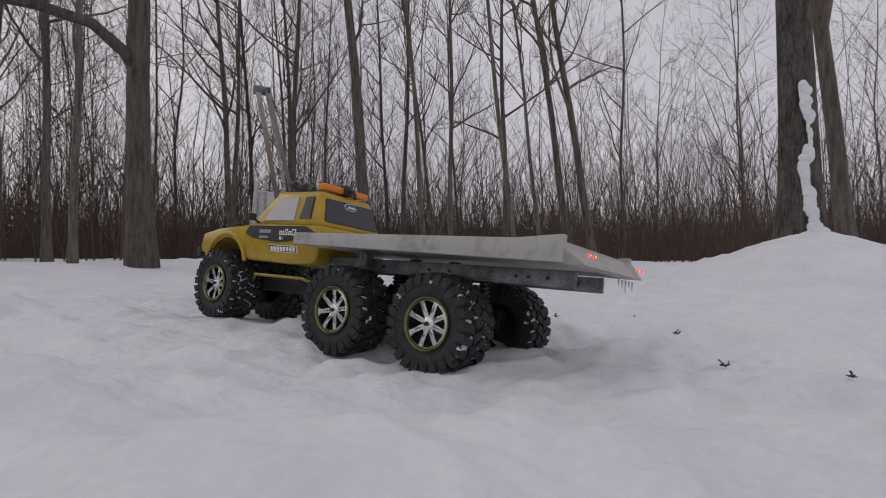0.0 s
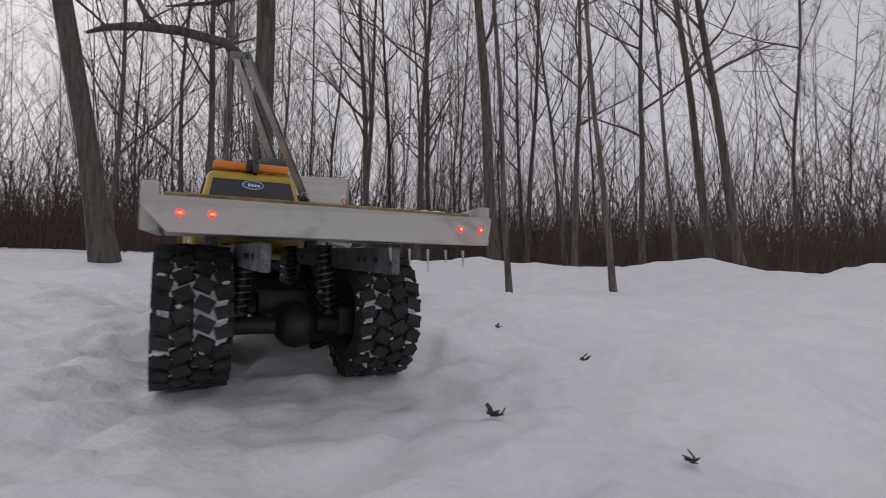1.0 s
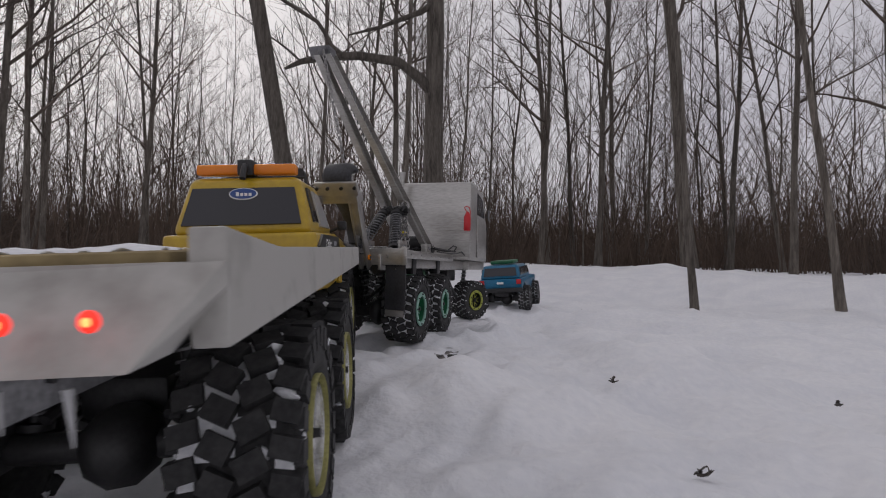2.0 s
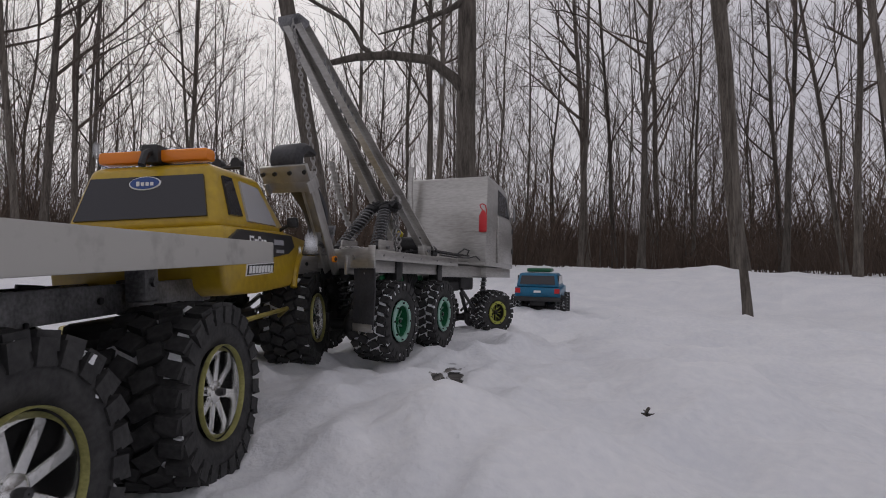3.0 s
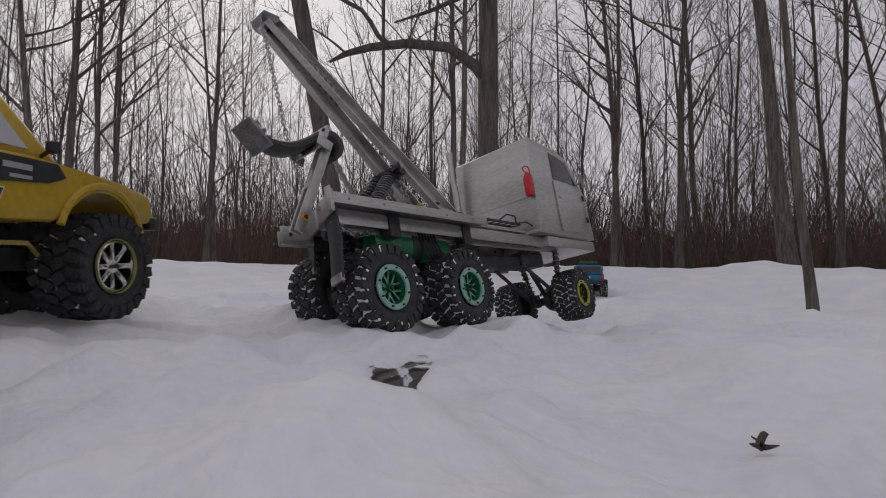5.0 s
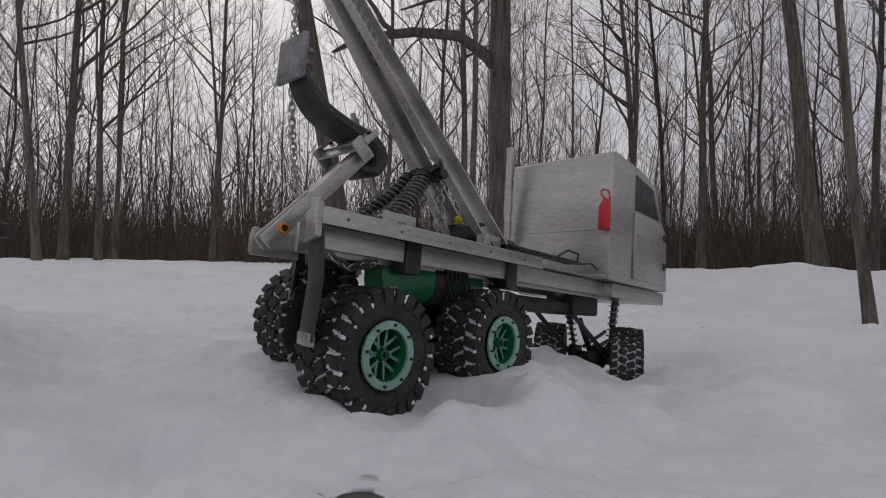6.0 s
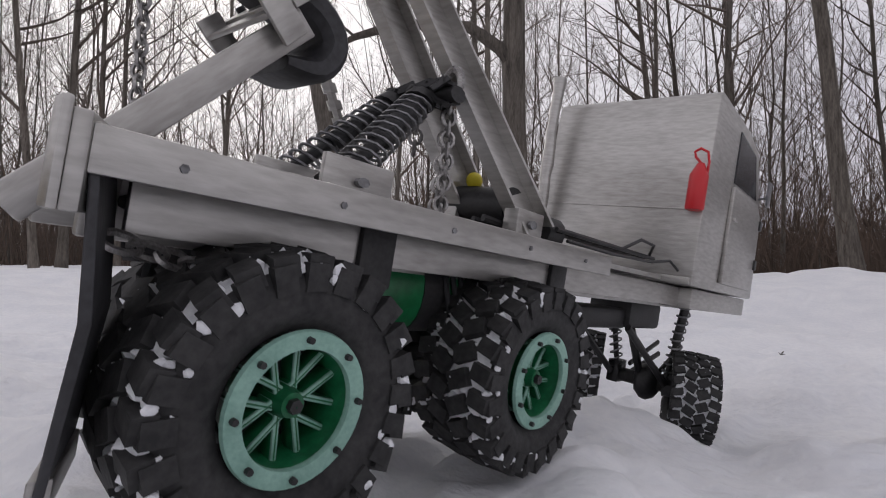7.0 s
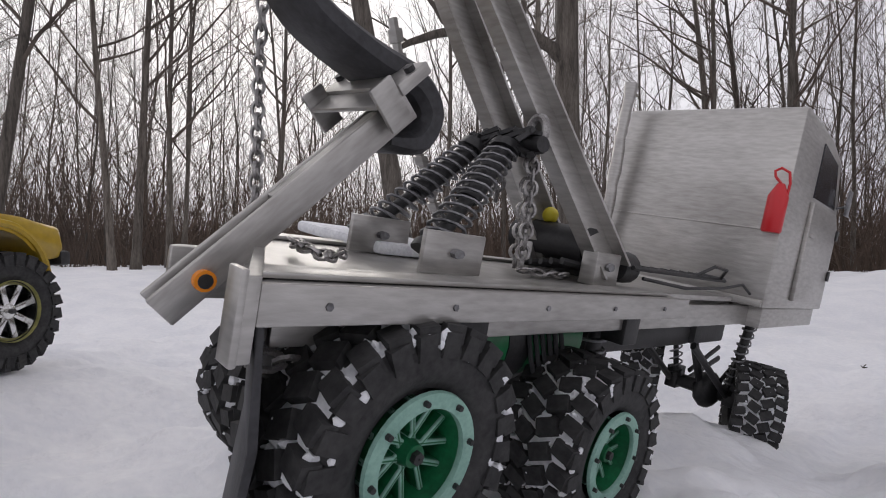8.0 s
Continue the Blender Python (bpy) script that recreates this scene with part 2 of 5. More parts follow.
# ---- ground ----
BUMPS = [  # x, y, height, spread
    (0.29, 1.66, 0.026, 0.05), (0.330, 1.74, 0.032, 0.035), (0.22, 1.58, 0.024, 0.06),
    (-0.02, 1.75, 0.036, 0.18), (0.15, 1.84, 0.014, 0.10), (-0.13, 1.22, 0.030, 0.24), (0.03, 2.22, 0.018, 0.14), (-0.32, 1.42, 0.014, 0.15),
    (0.20, 1.93, 0.018, 0.06), (0.27, 1.80, 0.018, 0.055), (0.30, 2.16, 0.015, 0.07), (0.10, 2.48, -0.075, 0.20), (-0.14, 2.45, -0.06, 0.18), (0.34, 2.45, -0.03, 0.2), (0.20, 2.28, -0.034, 0.10), (0.25, 2.13, -0.026, 0.09),
    (0.475, 1.28, 0.040, 0.10), (-0.62, 1.42, 0.055, 0.28), (0.66, 1.62, 0.04, 0.13), (0.95, 1.25, 0.03, 0.16), (0.10, 0.52, 0.05, 0.13), (-0.20, 0.75, 0.05, 0.16),
    (0.45, 0.60, 0.02, 0.10), (2.4, 2.7, 0.26, 0.75), (3.2, 3.1, 0.20, 0.9), (-1.6, 2.9, 0.07, 0.5), (-0.9, 5.2, 0.07, 0.45), (0.9, 5.0, 0.10, 0.35),
    (1.5, 4.7, 0.12, 0.3), (1.25, 3.95, 0.05, 0.15), (-2.8, 2.2, 0.08, 0.5), (-3.4, 3.3, 0.06, 0.4), (0.1, 6.2, 0.08, 0.4), (2.2, 5.6, 0.10, 0.5),
]
_r = random.Random(14)
PITS = [(0.29 + 0.105 * f + _r.uniform(-0.008, 0.008), 1.575 - 0.185 * f + _r.uniform(-0.008, 0.008), 0.022, _r.uniform(0.010, 0.021)) for f in (k / 10 for k in range(2, 11))]
LUMPS = [(_r.uniform(-0.5, 1.3), _r.uniform(0.85, 2.4), _r.uniform(-0.012, 0.014), _r.uniform(0.025, 0.06)) for _ in range(70)]
PITS += [(0.150, 0.440, 0.02, 0.006), (0.172, 0.440, 0.02, 0.005), (-0.13, 0.60, 0.04, 0.012)]


def ramp_up(v, a, b):
    t = min(1.0, max(0.0, (v - a) / (b - a)))
    return t * t * (3 - 2 * t)


def ground_height(x, y):
    d = math.hypot(x - 0.3, y - 1.3)
    z = -0.055 * ramp_up(d, 1.2, 2.6) + 0.165 * ramp_up(d, 2.8, 4.7)
    near = 1 - ramp_up(d, 6, 30)
    z += 0.034 * noise.noise(Vector((x * 2.1, y * 2.1, 0.3))) * near + 0.026 * noise.noise(Vector((x * 5.0, y * 5.0, 3.1))) * near
    z += 0.05 * noise.noise(Vector((x * 0.6, y * 0.6, 7.7))) * ramp_up(d, 1.5, 4.0)
    if d < 4:
        q = abs(noise.noise(Vector((x * 8.5, y * 8.5, 2.2))))
        z += 0.020 * (0.35 - q) + 0.012 * noise.noise(Vector((x * 15, y * 15, 1.0))) + 0.0065 * noise.noise(Vector((x * 34, y * 34, 5.0)))
        # churned crumbs where the wheels have broken the crust
        w = ramp_up(0.62 - abs(x - 0.30 + 0.36 * (y - 1.2)), 0.0, 0.5)
        z += 0.012 * w * max(0.0, noise.noise(Vector((x * 24, y * 24, 9.0))))
    for bx, by, h, s in BUMPS:
        q = ((x - bx) ** 2 + (y - by) ** 2) / (s * s)
        if q < 9:
            z += h * math.exp(-q)
    if d < 1.5:
        for bx, by, h, s in LUMPS:
            q = ((x - bx) ** 2 + (y - by) ** 2) / (s * s)
            if q < 9:
                z += h * math.exp(-q)
    for bx, by, h, s in PITS:
        q = ((x - bx) ** 2 + (y - by) ** 2) / (s * s)
        if q < 9:
            z -= h * math.exp(-q)
    return z


def build_ground():
    n = 236
    steps = [(0.009 * k) if k < 158 else 1.422 + (math.exp((k - 158) * 0.089) - 1) * 0.25 for k in range(n)]
    axis = [-s for s in steps[:0:-1]] + steps
    m = len(axis)
    verts = [(0.3 + ax, 1.4 + ay, ground_height(0.3 + ax, 1.4 + ay)) for ay in axis for ax in axis]
    faces = [(j * m + i, j * m + i + 1, (j + 1) * m + i + 1, (j + 1) * m + i) for j in range(m - 1) for i in range(m - 1)]
    me = bpy.data.meshes.new("ground")
    me.from_pydata(verts, [], faces)
    me.materials.append(SNOW)
    me.polygons.foreach_set("use_smooth", [True] * len(faces))
    bare = me.attributes.new("bare", "FLOAT", "POINT")
    bare.data.foreach_set("value", [max((1 - math.hypot(x - px, y - py) / (s * 1.7) for px, py, _, s in PITS), default=0) for x, y, _ in verts])
    tagged(new("ground", me), "deep uneven white snow with dark leaf litter showing in holes", "snow", "", "structure")


build_ground()


# ---- woods ----
def grow(bm, rng, start, way, length, radius, level, out, wiggle=0.12, sides=5, lift=0.15):
    """A crooked branch with side branches, down to fine twigs."""
    n = (7, 5, 4, 2)[level]
    p, d, pts, rad = Vector(start), Vector(way).normalized(), [Vector(start)], [radius]
    for i in range(n):
        d = (d + Vector((rng.uniform(-1, 1), rng.uniform(-1, 1), rng.uniform(-0.7, 1) + lift)) * wiggle).normalized()
        p = p + d * length / n
        pts.append(p.copy())
        rad.append(radius * (1 - 0.8 * (i + 1) / n))
    tube(bm, pts, rad, sides, cap=False)
    if level < 3:
        for k in range((0, 7, 3)[level]):
            f = rng.uniform(0.2, 0.98)
            i = min(int(f * n), n - 1)
            q = pts[i].lerp(pts[i + 1], f * n - i)
            side = d.cross(Vector((rng.uniform(-1, 1), rng.uniform(-1, 1), rng.uniform(-1, 1)))).normalized()
            grow(bm, rng, q, d * rng.uniform(0.5, 1.0) + side * rng.uniform(0.5, 0.9) + Vector((0, 0, 0.25)), length * rng.uniform(0.3, 0.55), max(0.0035, rad[i] * 0.5), level + 1, out, 0.16, 3)


def tree_meshes(seed, height, radius, first, branches, lean=(0, 0), bend=0.03, sides=9, fork=0.0):
    rng = random.Random(seed)
    bm = bmesh.new()
    n = 16
    pts, rad = [], []
    ph = rng.uniform(0, 6)
    for i in range(n + 1):
        f = i / n
        z = height * f ** 1.35 - 0.25
        w = bend * height * 0.42
        pts.append(Vector((lean[0] * z + w * 0.35 * math.sin(ph + f * 7) * f + w * 0.1 * math.sin(ph + f * 19), lean[1] * z + w * 0.35 * math.cos(ph * 2 + f * 6) * f, z)))
        rad.append(radius * ((1 - 0.85 * f) + 0.35 * math.exp(-max(z, 0) / (radius * 2.2))))
    tube(bm, pts, rad, sides, cap=False)
    for v in bm.verts:
        k = 0.10 * radius * noise.noise(v.co * (0.9 / max(radius, 0.04)))
        v.co += Vector((k, k * 0.7, 0))
    trunk = smooth(mesh_of(bm, "trunk", BARK), 70)
    bm = bmesh.new()
    for k in range(branches):
        z = first + (height - first) * (k + rng.random()) / branches * 0.97
        i = max(j for j in range(n) if pts[j].z <= z)
        q = pts[i].lerp(pts[i + 1], (z - pts[i].z) / max(1e-6, pts[i + 1].z - pts[i].z))
        a = rng.uniform(0, 2 * math.pi)
        rise = rng.uniform(0.5, 1.5)
        size = (1.2 - 0.7 * z / height) * height * rng.uniform(0.10, 0.26)
        grow(bm, rng, q, (math.cos(a), math.sin(a), rise), size, min(rad[i] * 0.55, 0.006 + size * 0.014), 1, None, 0.22, 4)
    return trunk, smooth(mesh_of(bm, "crown", TWIG), 80)


def tree_from(meshes, m, label, group=""):
    root = new("tree")
    root.matrix_basis = m
    shared("trunk", meshes[0], root)
    shared("crown", meshes[1], root)
    return tagged(root, label, "tree", group)


def main_tree(k, x, y, r, lx, ly, first=2.0, branches=20, height=None, label="leafless grey forest tree standing in snow"):
    h = height or min(13.0, 4.5 + r * 70)
    return tree_from(tree_meshes(100 + k, h, r, first, branches, (lx, ly)), pose(x, y, ground_height(x, y)), label)


# x, y, radius at breast height, lean
main_tree(0, -1.84, 5.17, 0.118, -0.018, -0.011, 3.2, 14, 12, "large grey forest tree with a long bent side limb")
main_tree(1, -2.55, 4.07, 0.088, -0.119, -0.131, 2.6, 14, 11, "leaning grey forest tree with bare limbs")
main_tree(2, 0.12, 9.53, 0.115, -0.081, -0.007, 3.4, 16, 13)
main_tree(3, 0.56, 3.92, 0.024, -0.075, -0.003, 1.9, 8, 5, "slender bare young tree rising from snow")
main_tree(4, -2.39, 10.35, 0.072, -0.052, -0.018)
main_tree(5, -2.19, 11.45, 0.058, -0.060, -0.018)
main_tree(6, -1.58, 12.62, 0.076, -0.048, -0.010)
main_tree(7, -0.95, 12.73, 0.046, 0.019, 0.003)
main_tree(8, -3.85, 7.40, 0.062, -0.010, -0.007)
main_tree(9, 0.59, 12.85, 0.060, -0.057, -0.001)
main_tree(10, 1.35, 9.83, 0.042, -0.131, 0.006)
main_tree(12, 4.79, 4.76, 0.094, -0.066, 0.064)
main_tree(13, 2.82, 7.03, 0.058, -0.127, 0.040)
main_tree(14, 3.10, 6.93, 0.062, -0.136, 0.045)
main_tree(15, 1.34, 8.09, 0.048, -0.001, 0.0)
main_tree(16, 0.67, 9.16, 0.050, 0.024, -0.001)
main_tree(17, 2.43, 8.89, 0.056, -0.021, 0.005)
main_tree(18, 2.51, 7.30, 0.036, -0.106, 0.031)
main_tree(19, -2.02, 8.89, 0.050, 0.023, 0.006)
main_tree(20, -1.13, 9.07, 0.062, 0.015, 0.002)
main_tree(21, -3.03, 6.38, 0.051, 0.015, 0.008)
main_tree(22, 1.23, 3.91, 0.024, -0.123, 0.013, 1.8, 8, 5, "slender bare young tree with a crooked foot in snow")
main_tree(23, -6.42, 3.33, 0.054, 0.008, 0.030, 1.6)
main_tree(24, -5.60, 1.95, 0.062, 0.02, 0.10, 1.6)
main_tree(25, -7.21, 4.14, 0.038, 0.003, 0.009, 1.4)
main_tree(26, -1.44, 11.41, 0.045, -0.081, -0.016)
main_tree(28, -7.41, 5.58, 0.055, 0.017, 0.031, 1.6)
main_tree(29, -7.05, 3.90, 0.048, -0.003, -0.009, 1.4)
main_tree(30, -6.26, 3.06, 0.045, -0.019, -0.078, 1.5)


def old_tree():
    """The broad furrowed trunk with snow caught along one side."""
    x, y = 2.96, 3.33
    root = new("tree")
    root.matrix_basis = pose(x, y, ground_height(x, y))
    trunk, crown = tree_meshes(77, 11, 0.128, 3.0, 12, (-0.015, 0.013), 0.02, 22)
    trunk.materials.clear()
    trunk.materials.append(ROUGH_BARK)
    shared("trunk", trunk, root)
    shared("crown", crown, root)
    bm = bmesh.new()
    rng = random.Random(5)
    for k in range(46):
        z = 0.01 + 0.023 * k
        a = math.radians(-108 + 8 * math.sin(k * 0.23) + rng.uniform(-7, 7))
        r = 0.128 * (1 - 0.008 * k / 4) + 0.128 * 0.42 * math.exp(-z / 0.28)
        s = (0.13 - 0.012 * k if k < 7 else 0.024 + 0.022 * rng.random()) * (0.35 if 27 < k < 36 else 1)
        bmesh.ops.create_icosphere(bm, subdivisions=2, radius=1, matrix=Matrix.Translation((r * math.cos(a) * 0.96 - 0.015 * z, r * math.sin(a) * 0.96, z)) @ Matrix.Diagonal((s, s * 0.5, rng.uniform(0.03, 0.06), 1)))
    for v in bm.verts:
        v.co += Vector((1, 0.6, 0.7)) * (0.016 * noise.noise(v.co * 24) + 0.007 * noise.noise(v.co * 70))
    part("snow_crust", bm, SNOW, root, "snow plastered on the bark")
    tagged(root, "thick old tree with furrowed dark bark and clinging snow", "tree")


old_tree()


def big_limb():
    """The long crooked limb between the two large trunks, with two risers."""
    bm = bmesh.new()
    tube(bm, [(-1.86, 5.12, 1.80), (-1.95, 5.05, 1.93), (-2.14, 4.90, 2.10), (-2.45, 4.67, 2.13), (-2.72, 4.49, 2.10), (-2.90, 4.36, 2.04), (-3.0, 4.25, 1.95)], [0.062, 0.052, 0.046, 0.042, 0.036, 0.028, 0.012], 9)
    tube(bm, [(-2.58, 4.59, 2.12), (-2.66, 4.52, 2.2), (-2.72, 4.48, 2.33), (-2.79, 4.44, 2.44), (-3.08, 4.23, 2.64), (-3.4, 4.0, 2.9)], [0.028, 0.024, 0.021, 0.02, 0.017, 0.01], 7)
    tube(bm, [(-1.90, 5.08, 2.68), (-1.96, 4.99, 2.59), (-2.28, 4.78, 2.42), (-2.54, 4.6, 2.32)], [0.036, 0.028, 0.018, 0.008], 7)
    rng = random.Random(8)
    for q in ((-2.14, 4.90, 2.10), (-2.45, 4.67, 2.13), (-2.72, 4.48, 2.33), (-2.28, 4.78, 2.42), (-2.9, 4.36, 2.04), (-3.08, 4.23, 2.64)):
        grow(bm, rng, q, (rng.uniform(-1, 1), rng.uniform(-1, 1), 0.8), rng.uniform(0.5, 0.9), 0.012, 1, None, 0.15, 4)
    root = new("tree_limb", smooth(mesh_of(bm, "tree_limb", BARK), 60))
    tagged(root, "long crooked bare limb reaching from a grey trunk", "branch")


big_limb()


def forest():
    rng = random.Random(21)
    kinds = [tree_meshes(300 + k, 10.5 + k % 3 * 1.5, 0.022 + 0.009 * (k % 4), 1.0 + 0.4 * (k % 3), 21, (rng.uniform(-0.04, 0.04), rng.uniform(-0.04, 0.04)), 0.09, 6) for k in range(9)]
    made = 0
    while made < 216:
        # the last 22 trees are unseen, added behind the camera to block low skylight
        turn, d = radians(rng.uniform(-52, 100) if made < 194 else rng.uniform(105, 300)), 7.6 + 24 * rng.random() ** 0.75
        if (math.sin(turn) < 0.0 or 50 < math.degrees(turn) < 72) and made < 194 and rng.random() < 0.5:
            continue
        x, y = 0.4 - math.sin(turn) * d, 1.0 + math.cos(turn) * d
        s = rng.uniform(0.6, 1.15)
        m = pose(x, y, ground_height(x, y), rng.uniform(-2.5, 2.5), rng.uniform(-2.5, 2.5), rng.uniform(0, 360)) @ Matrix.Diagonal((s, s, s, 1))
        tree_from(kinds[made % 9], m, "leafless forest tree with fine bare branches", "woodland trees")
        made += 1


forest()


def brush():
    """Saplings and brushwood that fill the foot of the woods."""
    rng = random.Random(4)
    verts, faces = [], []

    def stick(p, q, r):
        i = len(verts)
        for c, k in ((p, r), (q, r * 0.35)):
            for a in (0.0, 2.1, 4.2):
                verts.append((c[0] + k * math.cos(a), c[1] + k * math.sin(a), c[2]))
        faces.extend(((i, i + 1, i + 4, i + 3), (i + 1, i + 2, i + 5, i + 4), (i + 2, i, i + 3, i + 5)))

    for _ in range(25000):
        turn, d = radians(rng.uniform(-60, 110)), 8.5 + 30 * rng.random() ** 0.75
        x, y = 0.4 - math.sin(turn) * d, 1.0 + math.cos(turn) * d
        h = rng.uniform(0.6, 2.2) * (rng.uniform(1.6, 3.0) if rng.random() < 0.30 else 0.85) * (0.7 + d / 40)
        z = ground_height(x, y) - 0.1
        r = rng.uniform(0.005, 0.013) + d * 0.00044
        top = (x + rng.uniform(-0.45, 0.45) * h, y + rng.uniform(-0.45, 0.45) * h, z + h * rng.uniform(0.7, 1.0))
        mid = (x + (top[0] - x) * 0.4 + rng.uniform(-0.06, 0.06), y + (top[1] - y) * 0.4 + rng.uniform(-0.06, 0.06), z + h * 0.5)
        stick((x, y, z), mid, r)
        stick(mid, top, r * 0.6)
        for _ in range(5):
            f = rng.uniform(0.15, 0.95)
            b = (x + (top[0] - x) * f, y + (top[1] - y) * f, z + h * f)
            stick(b, (b[0] + rng.uniform(-0.7, 0.7), b[1] + rng.uniform(-0.7, 0.7), b[2] + rng.uniform(-0.15, 0.50)), r * 0.40)
    me = bpy.data.meshes.new("brushwood")
    me.from_pydata(verts, [], faces)
    me.materials.append(BRUSH)
    tagged(new("brushwood", me), "dense brown brushwood and saplings at the wood's foot", "brush", "", "stuff")


brush()


# ---- wheels ----
def tyre_mesh(radius, width, snow, seed):
    """A fat off-road tyre: carcass, side lugs and two rows of angled tread blocks, with snow packed between."""
    rng = random.Random(seed)
    bm = bmesh.new()
    w, r = width / 2, radius * 0.925
    prof = [(radius * 0.50, -w * 0.80), (radius * 0.62, -w * 0.97), (radius * 0.78, -w), (r * 0.97, -w * 0.88), (r, -w * 0.6), (r, 0), (r, w * 0.6), (r * 0.97, w * 0.88), (radius * 0.78, w), (radius * 0.62, w * 0.97), (radius * 0.50, w * 0.80), (radius * 0.47, w * 0.5), (radius * 0.47, -w * 0.5)]
    lathe(bm, prof, 64, 0, True)
    for f in bm.faces:
        c = f.calc_center_median()
        if abs(c.x) < w * 0.93 and math.hypot(c.y, c.z) > r * 0.95 and noise.noise(Vector((c.x * 50 + seed, c.y * 42, c.z * 42))) > 0.24 - 0.26 * snow:
            f.material_index = 1
    n = 24
    for k in range(n):
        for side in (-1, 1):
            a = 2 * math.pi * (k + (0.5 if side > 0 else 0)) / n
            turn = Matrix.Rotation(a, 4, "X")
            for x0, x1, slant, long in ((0.02, 0.50, 26, 0.285), (0.54, 1.00, -14, 0.255)):
                mx = turn @ Matrix.Translation((side * w * (x0 + x1) / 2, (0.05 if x0 > 0.3 else -0.05) * radius, r - radius * (0.02 if x0 > 0.3 else 0))) @ Matrix.Rotation(radians(slant * side), 4, "Z")
                box(bm, -w * (x1 - x0) / 2, w * (x1 - x0) / 2, -radius * long / 2 * 0.62, radius * long / 2 * 0.62, -radius * 0.06, radius * 0.075, 0, mx)
            mx = turn @ Matrix.Translation((side * w * 0.95, 0, radius * 0.84))
            box(bm, -w * 0.07, w * 0.09, -radius * 0.075, radius * 0.075, -radius * 0.09, radius * 0.09, 0, mx)
    if snow:
        for k in range(int(90 * snow)):
            a, x = rng.uniform(0, 2 * math.pi), rng.uniform(-0.93, 0.93) * w
            s = radius * rng.uniform(0.03, 0.095)
            base = r * (1.0 if abs(x) < w * 0.7 else 0.965)
            mx = Matrix.Rotation(a, 4, "X") @ Matrix.Translation((x, 0, base)) @ Matrix.Rotation(rng.uniform(-0.6, 0.6), 4, "Z") @ Matrix.Diagonal((s * rng.uniform(0.7, 1.5), s * rng.uniform(0.5, 1.0), radius * rng.uniform(0.04, 0.085), 1))
            g = bmesh.ops.create_icosphere(bm, subdivisions=1, radius=1, matrix=mx)
            for f in {f for v in g["verts"] for f in v.link_faces}:
                f.material_index = 1
        for k in range(int(26 * snow)):
            a, side = rng.uniform(0, 2 * math.pi), rng.choice((-1, 1))
            mx = Matrix.Rotation(a, 4, "X") @ Matrix.Translation((side * w * 0.98, 0, radius * rng.uniform(0.76, 0.92))) @ Matrix.Diagonal((w * 0.05, radius * rng.uniform(0.03, 0.08), radius * rng.uniform(0.03, 0.06), 1))
            g = bmesh.ops.create_icosphere(bm, subdivisions=1, radius=1, matrix=mx)
            for f in {f for v in g["verts"] for f in v.link_faces}:
                f.material_index = 1
    return smooth(mesh_of(bm, "tyre", [RUBBER, PACKED]), 35)


def chrome_rim_mesh(radius, x, ring_mat):
    """Eight flat tapered spokes in a deep barrel with a coloured lip; x is the outer face, towards +x."""
    bm = bmesh.new()
    lathe(bm, [(radius * 0.97, x - 0.045), (radius * 0.93, x - 0.02), (radius * 0.95, x - 0.003), (radius * 0.87, x - 0.001), (radius * 0.84, x - 0.012), (radius * 0.80, x - 0.04)], 40, 0)
    lathe(bm, [(radius * 0.985, x - 0.003), (radius * 1.015, x - 0.002), (radius * 1.015, x + 0.001), (radius * 1.0, x + 0.002), (radius * 0.985, x)], 40, 1, True)
    for k in range(8):
        mx = Matrix.Rotation(2 * math.pi * k / 8, 4, "X")
        g = box(bm, x - 0.013, x - 0.007, -radius * 0.10, radius * 0.10, radius * 0.18, radius * 0.90, 0.001, mx)
    lathe(bm, [(0.0005, x - 0.004), (radius * 0.13, x - 0.004), (radius * 0.24, x - 0.006), (radius * 0.26, x - 0.016)], 20, 0)
    lathe(bm, [(0.0005, x + 0.001), (radius * 0.08, x + 0.001), (radius * 0.09, x - 0.005)], 8, 2)
    lathe(bm, [(0.0005, x - 0.040), (radius * 0.83, x - 0.040)], 30, 2)
    return smooth(mesh_of(bm, "rim", [CHROME, ring_mat, BLACK]), 35)


